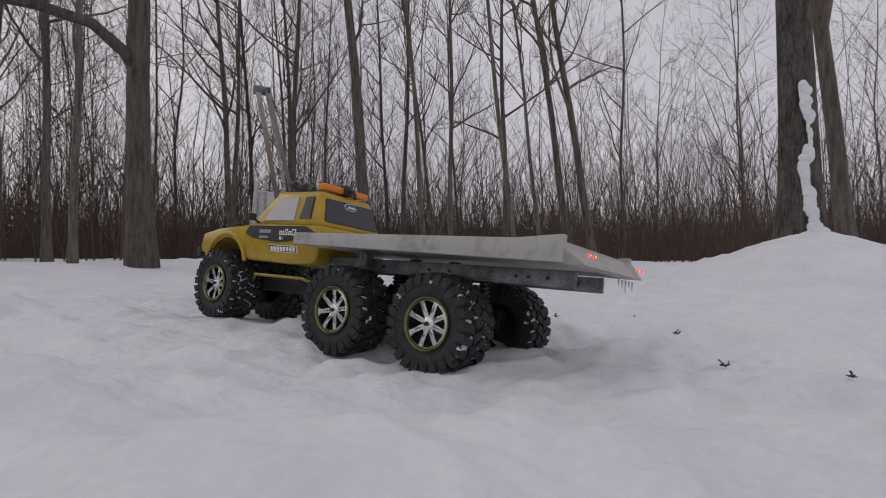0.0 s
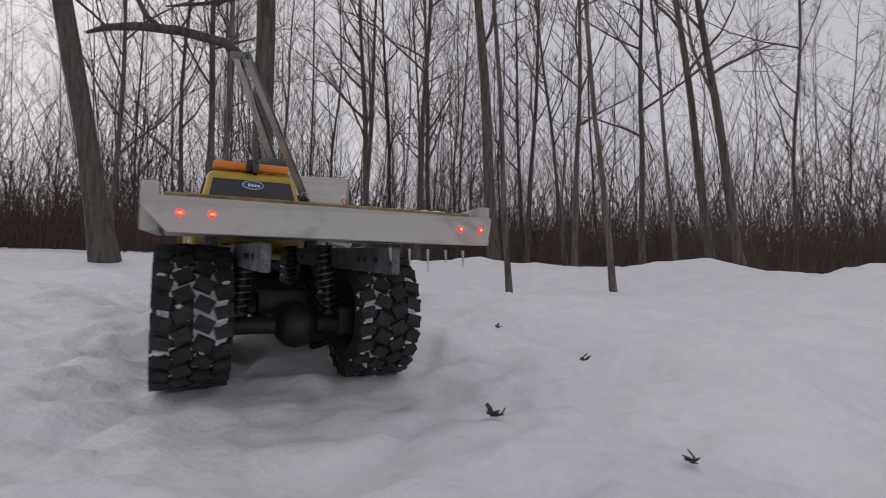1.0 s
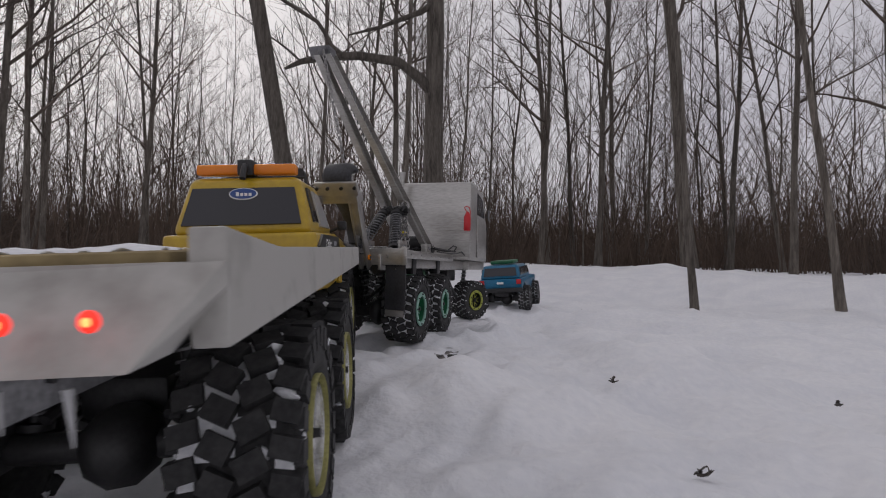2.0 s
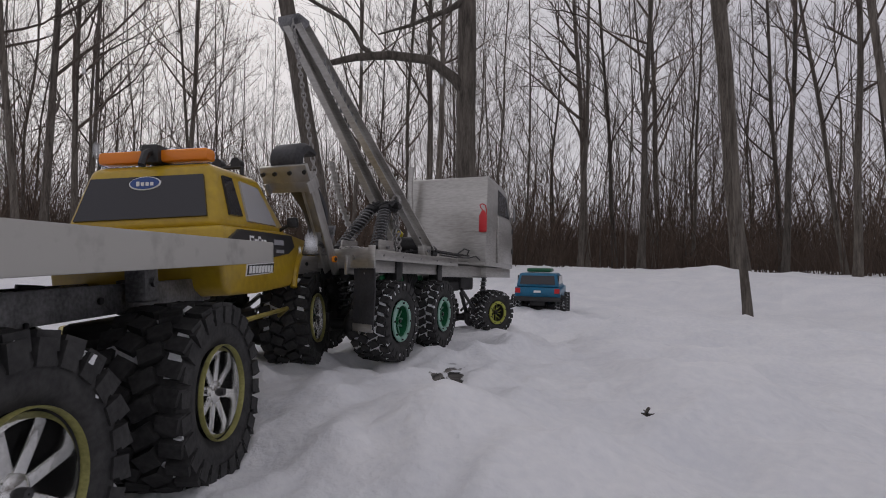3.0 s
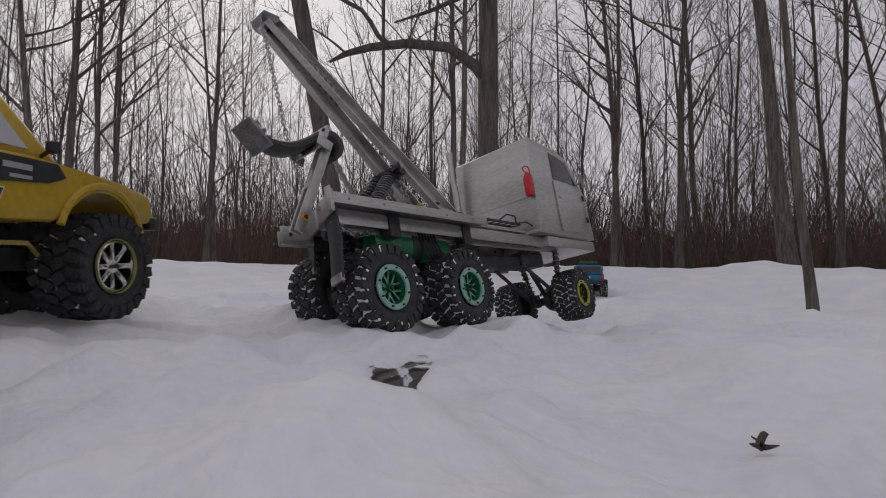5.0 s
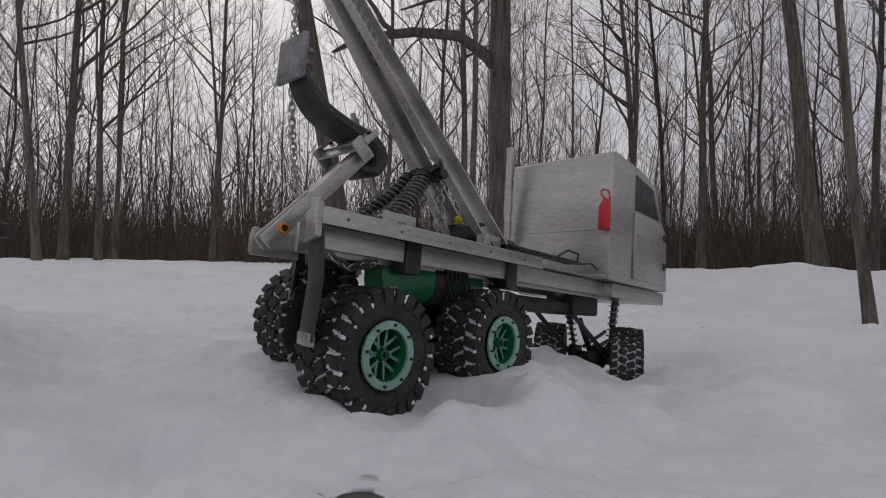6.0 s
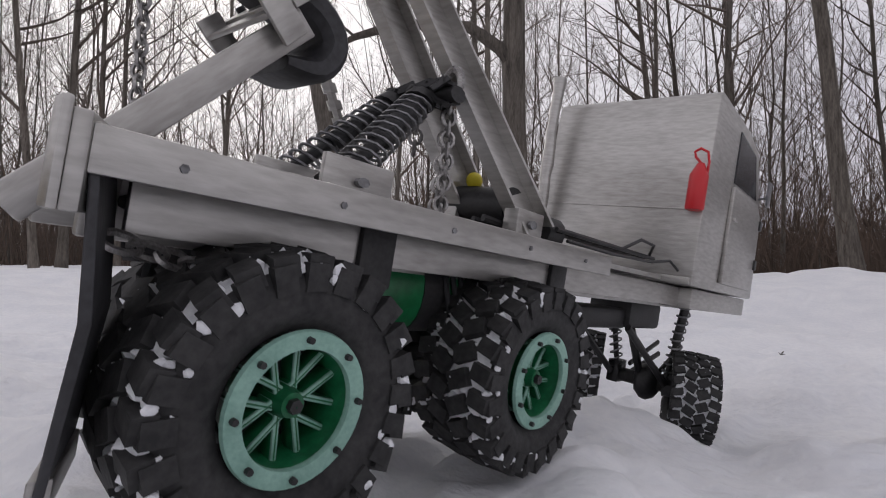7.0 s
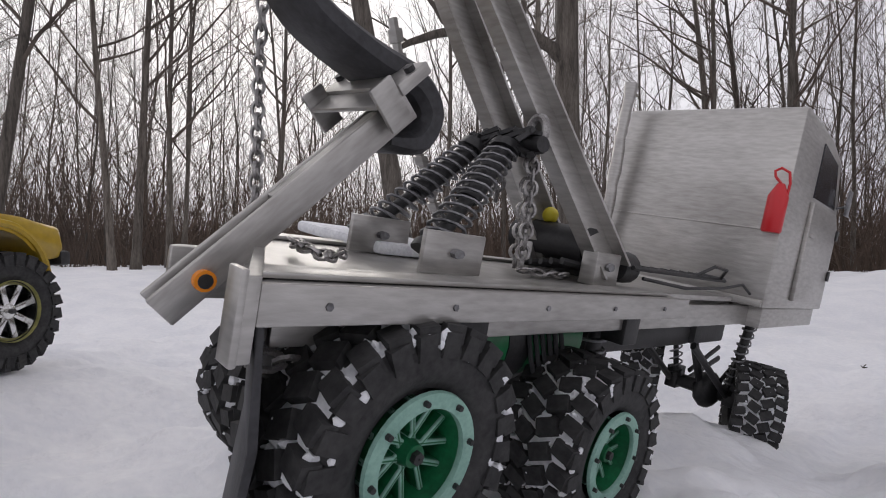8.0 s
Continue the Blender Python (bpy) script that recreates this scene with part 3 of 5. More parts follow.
def lock_rim_mesh(radius, x, ring_mat, spoke_mat, bolts=8):
    """A bolted outer ring over six pairs of thin spokes."""
    bm = bmesh.new()
    lathe(bm, [(radius * 0.78, x - 0.001), (radius * 0.79, x), (radius * 1.02, x), (radius * 1.04, x - 0.002), (radius * 1.0, x - 0.003), (radius * 0.78, x - 0.003)], 44, 0, True)
    lathe(bm, [(radius * 0.80, x - 0.0032), (radius * 0.74, x - 0.028)], 40, 1)
    for k in range(6):
        for o in (-0.11, 0.11):
            mx = Matrix.Rotation(2 * math.pi * k / 6, 4, "X") @ Matrix.Translation((0, o * radius, 0)) @ Matrix.Rotation(-o * 0.9, 4, "X")
            box(bm, x - 0.022, x - 0.011, -radius * 0.05, radius * 0.05, radius * 0.12, radius * 0.79, 0.0012, mx, 1)
    lathe(bm, [(0.0005, x - 0.006), (radius * 0.17, x - 0.006), (radius * 0.22, x - 0.012), (radius * 0.22, x - 0.03)], 18, 1)
    lathe(bm, [(0.0005, x - 0.003), (radius * 0.10, x - 0.003), (radius * 0.11, x - 0.008)], 6, 2)
    for k in range(bolts):
        mx = Matrix.Rotation(2 * math.pi * (k + 0.5) / bolts, 4, "X") @ Matrix.Translation((x + 0.001, 0, radius * 0.91))
        bmesh.ops.create_cone(bm, cap_ends=True, segments=8, radius1=radius * 0.05, radius2=radius * 0.045, depth=0.003, matrix=mx @ Matrix.Rotation(radians(90), 4, "Y"))
    for f in bm.faces:
        c = f.calc_center_median()
        if c.x > x - 0.001 and abs(math.hypot(c.y, c.z) - radius * 0.91) < radius * 0.055 and f.calc_area() < radius * radius * 0.01:
            f.material_index = 2
    lathe(bm, [(0.0005, x - 0.034), (radius * 0.78, x - 0.034)], 30, 2)
    return smooth(mesh_of(bm, "rim", [ring_mat, spoke_mat, BLACK]), 35)


def add_wheel(truck, x, y, z, tyre, rim, steer=0.0, spin=0.0):
    """Right-hand wheels as modelled, left-hand ones turned about."""
    w = new("wheel")
    w.parent = truck
    w.matrix_basis = pose(x, y, z, spin, 0, steer + (0 if x > 0 else 180))
    shared("tyre", tyre, w)
    shared("rim", rim, w)
    return w


def damper(truck, p0, p1, r=0.011, name="shock_absorber", turns=9):
    a, b = Vector(p0), Vector(p1)
    bm = bmesh.new()
    tube(bm, [a, a.lerp(b, 0.55)], r * 0.45, 10)
    tube(bm, [a.lerp(b, 0.45), b], r * 0.72, 10)
    tube(bm, [a.lerp(b, 0.93), b], r * 1.05, 10)
    tube(bm, [a, a.lerp(b, 0.06)], r * 1.05, 10)
    ob = part(name, bm, BLACK, truck)
    bm = coil(bmesh.new(), a.lerp(b, 0.08), a.lerp(b, 0.9), r, turns, r * 0.13)
    part("spring", bm, STEEL, ob, "steel coil spring")
    return ob


def axle(truck, y, z, half, name="axle"):
    bm = bmesh.new()
    tube(bm, [(-half, y, z), (half, y, z)], 0.010, 10)
    bmesh.ops.create_icosphere(bm, subdivisions=2, radius=0.026, matrix=Matrix.Translation((0.01, y, z)) @ Matrix.Diagonal((1.0, 1.15, 1.05, 1)))
    for s in (-1, 1):
        box(bm, s * half * 0.82 - 0.012, s * half * 0.82 + 0.012, y - 0.014, y + 0.014, z - 0.012, z + 0.02, 0.002)
        tube(bm, [(s * half * 0.62, y, z - 0.005), (s * 0.03, y + 0.11, z + 0.03)], 0.0045, 7)
        tube(bm, [(s * half * 0.45, y, z + 0.018), (s * 0.025, y + 0.09, z + 0.05)], 0.004, 7)
    part(name, bm, BLACK, truck)


# ---- flatbed truck ----
def flatbed_truck():
    t = new("flatbed_truck")
    tagged(t, "yellow six-wheeled radio-controlled flatbed truck in snow", "toy truck")
    tyre, clean_tyre = tyre_mesh(0.076, 0.070, 0.75, 3), tyre_mesh(0.076, 0.070, 0.15, 4)
    rim = chrome_rim_mesh(0.0385, 0.034, PALE_LIP)
    wheels = [add_wheel(t, s * 0.098, y, 0.076, tyre if y == 0 or (y > 0.5 and s < 0) else clean_tyre, rim, 0, sp) for s in (1, -1) for y, sp in ((0.0, 10), (0.2, 28), (0.612, 50))]
    for y in (0.0, 0.2, 0.612):
        axle(t, y, 0.076, 0.085)
        for s in (-1, 1):
            damper(t, (s * 0.052, y + 0.012, 0.085), (s * 0.045, y + 0.02, 0.168), 0.0105)
    # chassis rails
    for s in (-1, 1):
        bm = bmesh.new()
        box(bm, s * 0.055 - 0.004, s * 0.055 + 0.004, -0.19, 0.34, 0.142, 0.166, 0.0015)
        for y in (-0.15, -0.12, -0.10, 0.02, 0.06, 0.16):
            tube(bm, [(s * 0.055 - 0.006, y, 0.154), (s * 0.055 + 0.006, y, 0.154)], 0.0028, 8, 1)
        part("chassis_rail", bm, [STEEL, BLACK], t)
    bm = bmesh.new()
    box(bm, -0.03, 0.03, 0.02, 0.55, 0.085, 0.115, 0.006)
    box(bm, -0.036, 0.036, 0.24, 0.34, 0.075, 0.13, 0.006)
    tube(bm, [(0, 0.02, 0.08), (0, 0.2, 0.08)], 0.007, 8)
    part("drivetrain", bm, BLACK, t)
    for s in (-1, 1):
        bm = bmesh.new()
        tube(bm, [(s * 0.088, 0.31, 0.112), (s * 0.10, 0.325, 0.118), (s * 0.10, 0.47, 0.118), (s * 0.075, 0.51, 0.105)], 0.003, 6)
        part("side_step", bm, GOLD, t)
        bm = bmesh.new()
        box(bm, s * 0.062, s * 0.080, 0.185, 0.205, 0.15, 0.178, 0.002)
        tube(bm, [(s * 0.079, 0.195, 0.166), (s * 0.083, 0.195, 0.166)], 0.004, 8)
        part("bed_bracket", bm, STEEL, t)
        bm = bmesh.new()
        tube(bm, [(s * 0.06, 0.09, 0.145), (s * 0.065, 0.085, 0.13), (s * 0.066, 0.07, 0.123), (s * 0.063, 0.06, 0.14)], 0.0016, 5)
        part("cable", bm, ROPE, t)
    laid = set(t.children_recursive)
    # bed: boards all round a plywood deck
    for s in (-1, 1):
        bm = bmesh.new()
        prism(bm, [(-0.208, 0.180), (0.306, 0.188), (0.308, 0.209), (-0.14, 0.209), (-0.208, 0.215)], s * 0.138, s * 0.150, 0, 0.0012)
        part("side_board", bm, WHITE, t)
    bm = bmesh.new()
    out = [(-0.150, 0.205), (0.150, 0.205), (0.150, 0.198), (0.132, 0.179), (-0.132, 0.179), (-0.150, 0.198)]
    a = [bm.verts.new((x, -0.232 + (0.022 if abs(x) > 0.14 else 0), z)) for x, z in out]
    b = [bm.verts.new((x, -0.206 + (0.0 if abs(x) > 0.14 else 0), z)) for x, z in out]
    bm.faces.new(a), bm.faces.new(b[::-1])
    for i in range(6):
        bm.faces.new((a[i], b[i], b[(i + 1) % 6], a[(i + 1) % 6]))
    tail = part("tailboard", bm, WHITE, t)
    bm = bmesh.new()
    box(bm, -0.137, 0.137, -0.204, 0.304, 0.188, 0.1955, 0.001)
    part("deck_underside", bm, WHITE, t)
    for k in range(9):
        bm = bmesh.new()
        y0 = -0.203 + k * 0.0562
        box(bm, -0.135 + 0.004 * math.sin(k * 3), 0.135 - 0.004 * math.cos(k * 5), y0, y0 + 0.0535, 0.1965, 0.2085 + 0.0012 * math.sin(k * 2.3), 0.002)
        part("deck_board", bm, WOOD, t)
    rng = random.Random(9)
    bm = bmesh.new()
    for k in range(70):
        x, y = rng.uniform(-0.12, 0.12), rng.uniform(-0.19, 0.28)
        s = rng.uniform(0.003, 0.012)
        bmesh.ops.create_icosphere(bm, subdivisions=1, radius=s, matrix=Matrix.Translation((x, y, 0.2085)) @ Matrix.Diagonal((1.2, 1.3, 0.25, 1)))
    tagged(part("snow_crumbs", bm, PACKED, t), kind="stuff")
    for x in (-0.124, -0.103, 0.103, 0.124):
        bm = bmesh.new()
        bmesh.ops.create_uvsphere(bm, u_segments=14, v_segments=8, radius=0.0028, matrix=Matrix.Translation((x, -0.2325, 0.192)) @ Matrix.Diagonal((1, 0.5, 1, 1)))
        lamp = part("tail_light", bm, LAMP_RED, tail, "lit red lamp")
        bm = bmesh.new()
        bmesh.ops.create_uvsphere(bm, u_segments=10, v_segments=6, radius=0.0012, matrix=Matrix.Translation((x, -0.2337, 0.192)) @ Matrix.Diagonal((1, 0.5, 1, 1)))
        part("bulb", bm, LAMP_CORE, lamp)
    for k in range(5):
        bm = bmesh.new()
        x = 0.04 + k * 0.018
        tube(bm, [(x, -0.222, 0.174), (x + 0.001, -0.222, 0.163 - 0.004 * (k % 3))], [0.0016, 0.0003], 5)
        part("icicle", bm, GLASS_PALE, tail)
    for o in set(t.children_recursive) - laid:
        o.data.transform(Matrix.Translation((0, 0.004, -0.009)) @ Matrix.Diagonal((0.945, 1, 1, 1)))
    # cab body
    before = set(t.children_recursive)
    side = [(0.300, 0.172), (0.296, 0.205), (0.300, 0.246), (0.52, 0.248), (0.60, 0.242), (0.70, 0.234), (0.775, 0.222), (0.785, 0.19), (0.778, 0.172), (0.755, 0.170)]
    arch = [(0.657 + 0.088 * math.cos(a), 0.132 + 0.088 * math.sin(a)) for a in (radians(q) for q in range(26, 160, 14))]
    side += arch + [(0.560, 0.160), (0.40, 0.158), (0.32, 0.160)]
    bm = bmesh.new()
    prism(bm, side, -0.112, 0.112, 0, 0.006)
    body = part("body", bm, YELLOW, t, "", 50)
    bm = bmesh.new()
    low = [(-0.104, 0.308), (0.104, 0.308), (0.104, 0.585), (-0.104, 0.585)]
    top = [(-0.083, 0.338), (0.083, 0.338), (0.083, 0.500), (-0.083, 0.500)]
    a = [bm.verts.new((x, y, 0.244)) for x, y in low]
    b = [bm.verts.new((x, y, 0.330 if y < 0.4 else 0.332)) for x, y in top]
    fs = [bm.faces.new(b), bm.faces.new(a[::-1])] + [bm.faces.new((a[i], a[(i + 1) % 4], b[(i + 1) % 4], b[i])) for i in range(4)]
    bmesh.ops.bevel(bm, geom=[e for e in bm.edges], offset=0.013, segments=4, affect="EDGES", profile=0.5)
    part("cabin", bm, YELLOW, t, "", 50)

    def pane(name, corners, mat, out_dir, label=""):
        bm = bmesh.new()
        o = Vector(out_dir).normalized()
        f = [bm.verts.new(Vector(c) + o * 0.0035) for c in corners]
        k = [bm.verts.new(Vector(c) - o * 0.003) for c in corners]
        n = len(corners)
        bm.faces.new(f), bm.faces.new(k[::-1])
        for i in range(n):
            bm.faces.new((f[i], k[i], k[(i + 1) % n], f[(i + 1) % n]))
        return part(name, bm, mat, t, label)

    def back(x, z):  # on the sloping rear face
        return (x, 0.308 + (z - 0.244) * 0.030 / 0.086, z)

    rear = pane("rear_window", [back(-0.088, 0.258), back(0.088, 0.258), back(0.076, 0.312), back(-0.076, 0.312)], GLASS_DARK, (0, -1, 0.35))
    bm = bmesh.new()
    bmesh.ops.create_cone(bm, cap_ends=True, segments=32, radius1=1, radius2=0.97, depth=0.0012, matrix=Matrix.Translation(Vector(back(0, 0.303)) + Vector((0, -0.0042, 0.001))) @ Matrix.Rotation(radians(70), 4, "X") @ Matrix.Diagonal((0.0215, 0.0095, 1, 1)))
    part("badge", bm, LOGO_WHITE, rear, "blue oval badge with a white rim")
    bm = bmesh.new()
    bmesh.ops.create_cone(bm, cap_ends=True, segments=32, radius1=1, radius2=0.97, depth=0.0012, matrix=Matrix.Translation(Vector(back(0, 0.303)) + Vector((0, -0.0050, 0.0013))) @ Matrix.Rotation(radians(70), 4, "X") @ Matrix.Diagonal((0.0198, 0.0082, 1, 1)))
    part("badge_field", bm, LOGO_BLUE, rear)
    bm = bmesh.new()
    for k in range(4):
        x = -0.010 + k * 0.0062
        box(bm, x, x + 0.0042, 0.3215, 0.3222, 0.3005 if k else 0.2998, 0.3050 if k else 0.3062, 0)
    part("badge_print", bm, LOGO_WHITE, rear)
    for s in (-1, 1):
        def sidep(y, z):
            return (s * (0.104 - (z - 0.244) * 0.021 / 0.086), y, z)
        pane("quarter_window", [sidep(0.348, 0.262), sidep(0.388, 0.262), sidep(0.384, 0.314), sidep(0.356, 0.314)], GLASS_DARK, (s, 0, 0.25))
        pane("side_window", [sidep(0.405, 0.257), sidep(0.520, 0.257), sidep(0.478, 0.312), sidep(0.412, 0.314)], GLASS_PALE, (s, 0, 0.25), "pale frosted window")
        dec = [(s * 0.1125, y, z) for y, z in ((0.303, 0.226), (0.345, 0.243), (0.56, 0.243), (0.575, 0.225), (0.545, 0.214), (0.44, 0.205), (0.36, 0.213))]
        pane("decal_panel", dec, DECAL, (s, 0, 0))
        bm = bmesh.new()
        for k, (y0, y1, z0, z1) in enumerate(((0.375, 0.390, 0.222, 0.236), (0.393, 0.403, 0.222, 0.232), (0.406, 0.416, 0.222, 0.236), (0.419, 0.424, 0.222, 0.232), (0.427, 0.437, 0.222, 0.232))):
            x0 = s * 0.1163
            box(bm, x0, x0 + s * 0.0006, y0, y1, z0, z1, 0)
            box(bm, x0 + s * 0.0001, x0 + s * 0.0010, y0 + 0.003, y1 - 0.003, z0 + 0.003, z1 - 0.003, 0, None, 1)
        part("white_print", bm, [LOGO_WHITE, DECAL], t, "white lettering-like marks")
        bm = bmesh.new()
        for k, y in enumerate((0.418, 0.4275)):
            box(bm, s * 0.1163, s * 0.1170, y, y + 0.007, 0.2115, 0.2185, 0, None, k)
        part("square_print", bm, [LOGO_CYAN, LOGO_WHITE], t)
        bm = bmesh.new()
        box(bm, s * 0.1163, s * 0.1170, 0.470, 0.515, 0.226, 0.234, 0, Matrix.Identity(4))
        box(bm, s * 0.1163, s * 0.1170, 0.480, 0.515, 0.214, 0.219, 0)
        part("grey_print", bm, LOGO_GREY, t)
        bm = bmesh.new()
        prism(bm, [(0.365, 0.182), (0.470, 0.184), (0.476, 0.200), (0.371, 0.198)], s * 0.1121, s * 0.1134)
        prism(bm, [(0.368, 0.1835), (0.469, 0.1855), (0.474, 0.1985), (0.373, 0.1965)], s * 0.1130, s * 0.1141, mat=1)
        for k in range(8):
            y = 0.373 + k * 0.0118
            prism(bm, [(y, 0.1855), (y + 0.0085, 0.1857), (y + 0.0115, 0.1955), (y + 0.003, 0.1953)], s * 0.1138, s * 0.1148, mat=0)
        part("maker_print", bm, [LOGO_WHITE, DECAL], t)
        bm = bmesh.new()
        pts = [(s * 0.113, 0.657 + 0.092 * math.cos(a), 0.132 + 0.092 * math.sin(a)) for a in (radians(q) for q in range(10, 175, 11))]
        tube(bm, pts, 0.006, 7)
        part("wheel_arch", bm, YELLOW, t)
        bm = bmesh.new()
        box(bm, s * 0.062, s * 0.108, 0.765, 0.783, 0.196, 0.216, 0.004)
        part("headlight", bm, GLASS_PALE, t)
    bm = bmesh.new()
    box(bm, -0.115, 0.115, 0.775, 0.797, 0.160, 0.184, 0.005)
    box(bm, -0.06, 0.06, 0.768, 0.782, 0.190, 0.218, 0.003)
    part("front_bumper", bm, BLACK, t)
    for s in (-1, 1):
        bm = bmesh.new()
        box(bm, s * 0.116, s * 0.134, 0.535, 0.548, 0.255, 0.272, 0.003)
        tube(bm, [(s * 0.10, 0.545, 0.252), (s * 0.12, 0.542, 0.26)], 0.003, 6)
        part("wing_mirror", bm, BLACK, t)
    # roof bar
    bm = bmesh.new()
    for x0, x1 in ((-0.076, -0.009), (0.009, 0.076)):
        box(bm, x0, x1, 0.343, 0.368, 0.334, 0.350, 0.004)
    bar = part("light_bar", bm, ORANGE, t, "orange beacon bar")
    bm = bmesh.new()
    box(bm, -0.012, 0.012, 0.336, 0.372, 0.332, 0.356, 0.003)
    tube(bm, [(0, 0.337, 0.346), (0.003, 0.322, 0.340), (0.002, 0.315, 0.325)], 0.005, 7)
    tube(bm, [(-0.02, 0.38, 0.334), (0.01, 0.40, 0.338), (0.03, 0.42, 0.335)], 0.004, 6)
    part("bar_mount", bm, BLACK, bar)
    bm = bmesh.new()
    tube(bm, [(-0.07, 0.47, 0.345), (0.07, 0.47, 0.345)], 0.003, 6)
    for x in (-0.06, -0.03, 0.0, 0.03, 0.06):
        tube(bm, [(x, 0.468, 0.352), (x, 0.484, 0.352)], 0.0085, 10)
    tube(bm, [(-0.07, 0.47, 0.33), (-0.07, 0.47, 0.346)], 0.003, 6)
    tube(bm, [(0.07, 0.47, 0.33), (0.07, 0.47, 0.346)], 0.003, 6)
    part("roof_lamps", bm, BLACK, t)
    fit = Matrix.Translation((0, 0.302, 0.146)) @ Matrix.Diagonal((0.82, 0.83, 0.868, 1)) @ Matrix.Translation((0, -0.300, -0.160))
    for o in set(t.children_recursive) - before:
        o.data.transform(fit)
    return t, wheels


# ---- tow truck ----
def tow_truck():
    t = new("tow_truck")
    tagged(t, "bare aluminium six-wheeled radio-controlled tow truck with a crane boom", "toy truck")
    tyre = tyre_mesh(0.0645, 0.060, 2.4, 8)
    rim = lock_rim_mesh(0.0315, 0.030, MINT, GREEN)
    front_tyre = tyre_mesh(0.060, 0.056, 2.4, 19)
    front_rim = lock_rim_mesh(0.030, 0.028, LIME, BLACK)
    wheels = [add_wheel(t, s * 0.096, y, 0.076, tyre, rim, 0, sp) for s in (1, -1) for y, sp in ((0.0, 15), (0.196, 40))]
    wheels += [add_wheel(t, s * 0.088, 0.59, 0.044, front_tyre, front_rim, -14, 20) for s in (1, -1)]
    for y in (0.0, 0.196):
        axle(t, y, 0.076, 0.08)
        for s in (-1, 1):
            damper(t, (s * 0.05, y + 0.03, 0.09), (s * 0.055, y + 0.035, 0.192), 0.0125, turns=8)
    axle(t, 0.625, 0.050, 0.070, "front_axle")
    for s in (-1, 1):
        damper(t, (s * 0.050, 0.615, 0.056), (s * 0.076, 0.600, 0.178), 0.011)
        bm = bmesh.new()
        box(bm, s * 0.060 - 0.004, s * 0.060 + 0.004, -0.095, 0.60, 0.160, 0.189, 0.0015)
        for k in range(10):
            y = -0.08 + k * 0.07
            tube(bm, [(s * 0.060 - 0.006, y, 0.176), (s * 0.060 + 0.006, y, 0.176)], 0.003, 8, 1)
        part("chassis_rail", bm, [ALUMINIUM, BLACK], t)
        bm = bmesh.new()
        box(bm, s * 0.089, s * 0.095, -0.085, 0.52, 0.164, 0.1865, 0.001)
        part("side_rail", bm, ALUMINIUM, t)
        for y in (0.035, 0.225):
            bm = bmesh.new()
            box(bm, s * 0.070, s * 0.100, y - 0.012, y + 0.012, 0.152, 0.1885, 0.002)
            part("hanger", bm, BLACK, t)
    bm = bmesh.new()
    box(bm, -0.04, 0.04, 0.48, 0.58, 0.128, 0.162, 0.006)
    box(bm, -0.03, 0.03, 0.25, 0.49, 0.126, 0.15, 0.006)
    tube(bm, [(0.0, 0.02, 0.08), (0, 0.20, 0.08)], 0.007, 8)
    tube(bm, [(0.0, 0.56, 0.12), (0, 0.61, 0.06)], 0.007, 8)
    tube(bm, [(0.05, 0.46, 0.13), (0.055, 0.60, 0.055)], 0.005, 8)
    tube(bm, [(-0.05, 0.46, 0.13), (-0.055, 0.60, 0.055)], 0.005, 8)
    part("drivetrain", bm, BLACK, t)
    for k in range(6):
        bm = bmesh.new()
        y = 0.115 + 0.008 * k
        tube(bm, [(0.06, y, 0.18), (0.075, y + 0.004, 0.14), (0.07, y + 0.03, 0.105 + 0.004 * k), (0.04, y + 0.08, 0.12)], 0.0022, 6)
        part("hose", bm, ROPE, t)
    # air tank
    bm = bmesh.new()
    tube(bm, [(0.040, 0.015, 0.150), (0.040, 0.022, 0.150), (0.040, 0.19, 0.150), (0.040, 0.197, 0.150)], [0.022, 0.027, 0.027, 0.022], 20)
    tank = part("air_tank", bm, TANK, t, "glossy green air tank")
    bm = bmesh.new()
    tube(bm, [(0.040, 0.098, 0.150), (0.040, 0.122, 0.150)], 0.0282, 20)
    part("tank_strap", bm, BLACK, tank)
    # the frame is narrower than the cab
    laid = set(t.children_recursive)
    for o in laid - set(wheels):
        if o.parent not in wheels:
            o.data.transform(Matrix.Translation((0.014, 0, 0)) @ Matrix.Diagonal((0.70, 1, 1, 1)))
    # deck
    bm = bmesh.new()
    plan = [(-0.098, -0.118), (0.136, -0.118), (0.136, 0.255), (0.100, 0.275), (0.100, 0.455), (-0.098, 0.455)]
    low, high = [[bm.verts.new((x, y, z)) for x, y in plan] for z in (0.2005, 0.2055)]
    bm.faces.new(low[::-1]), bm.faces.new(high)
    for k in range(6):
        bm.faces.new((low[k], low[(k + 1) % 6], high[(k + 1) % 6], high[k]))
    deck = part("deck", bm, ALUMINIUM, t, "scuffed aluminium deck")
    for s in (-1, 1):
        e = 0.0 if s > 0 else 0.038
        part("edge_lip", box(bmesh.new(), s * 0.1365 + e, s * 0.140 + e, -0.118, 0.255, 0.191, 0.2075, 0.001), ALUMINIUM, deck)
        part("edge_strip", box(bmesh.new(), s * 0.108 - 0.012 + e, s * 0.108 + 0.012 + e, -0.116, 0.25, 0.206, 0.2095, 0.001), ALUMINIUM, deck)
        for k in range(5):
            y = -0.09 + 0.075 * k
            part("rivet", tube(bmesh.new(), [(s * 0.1395 + e, y, 0.199), (s * 0.1412 + e, y, 0.199)], 0.0018, 6), STEEL, deck)
    # tail
    bm = bmesh.new()
    box(bm, -0.098, 0.142, -0.124, -0.1185, 0.178, 0.212, 0.001)
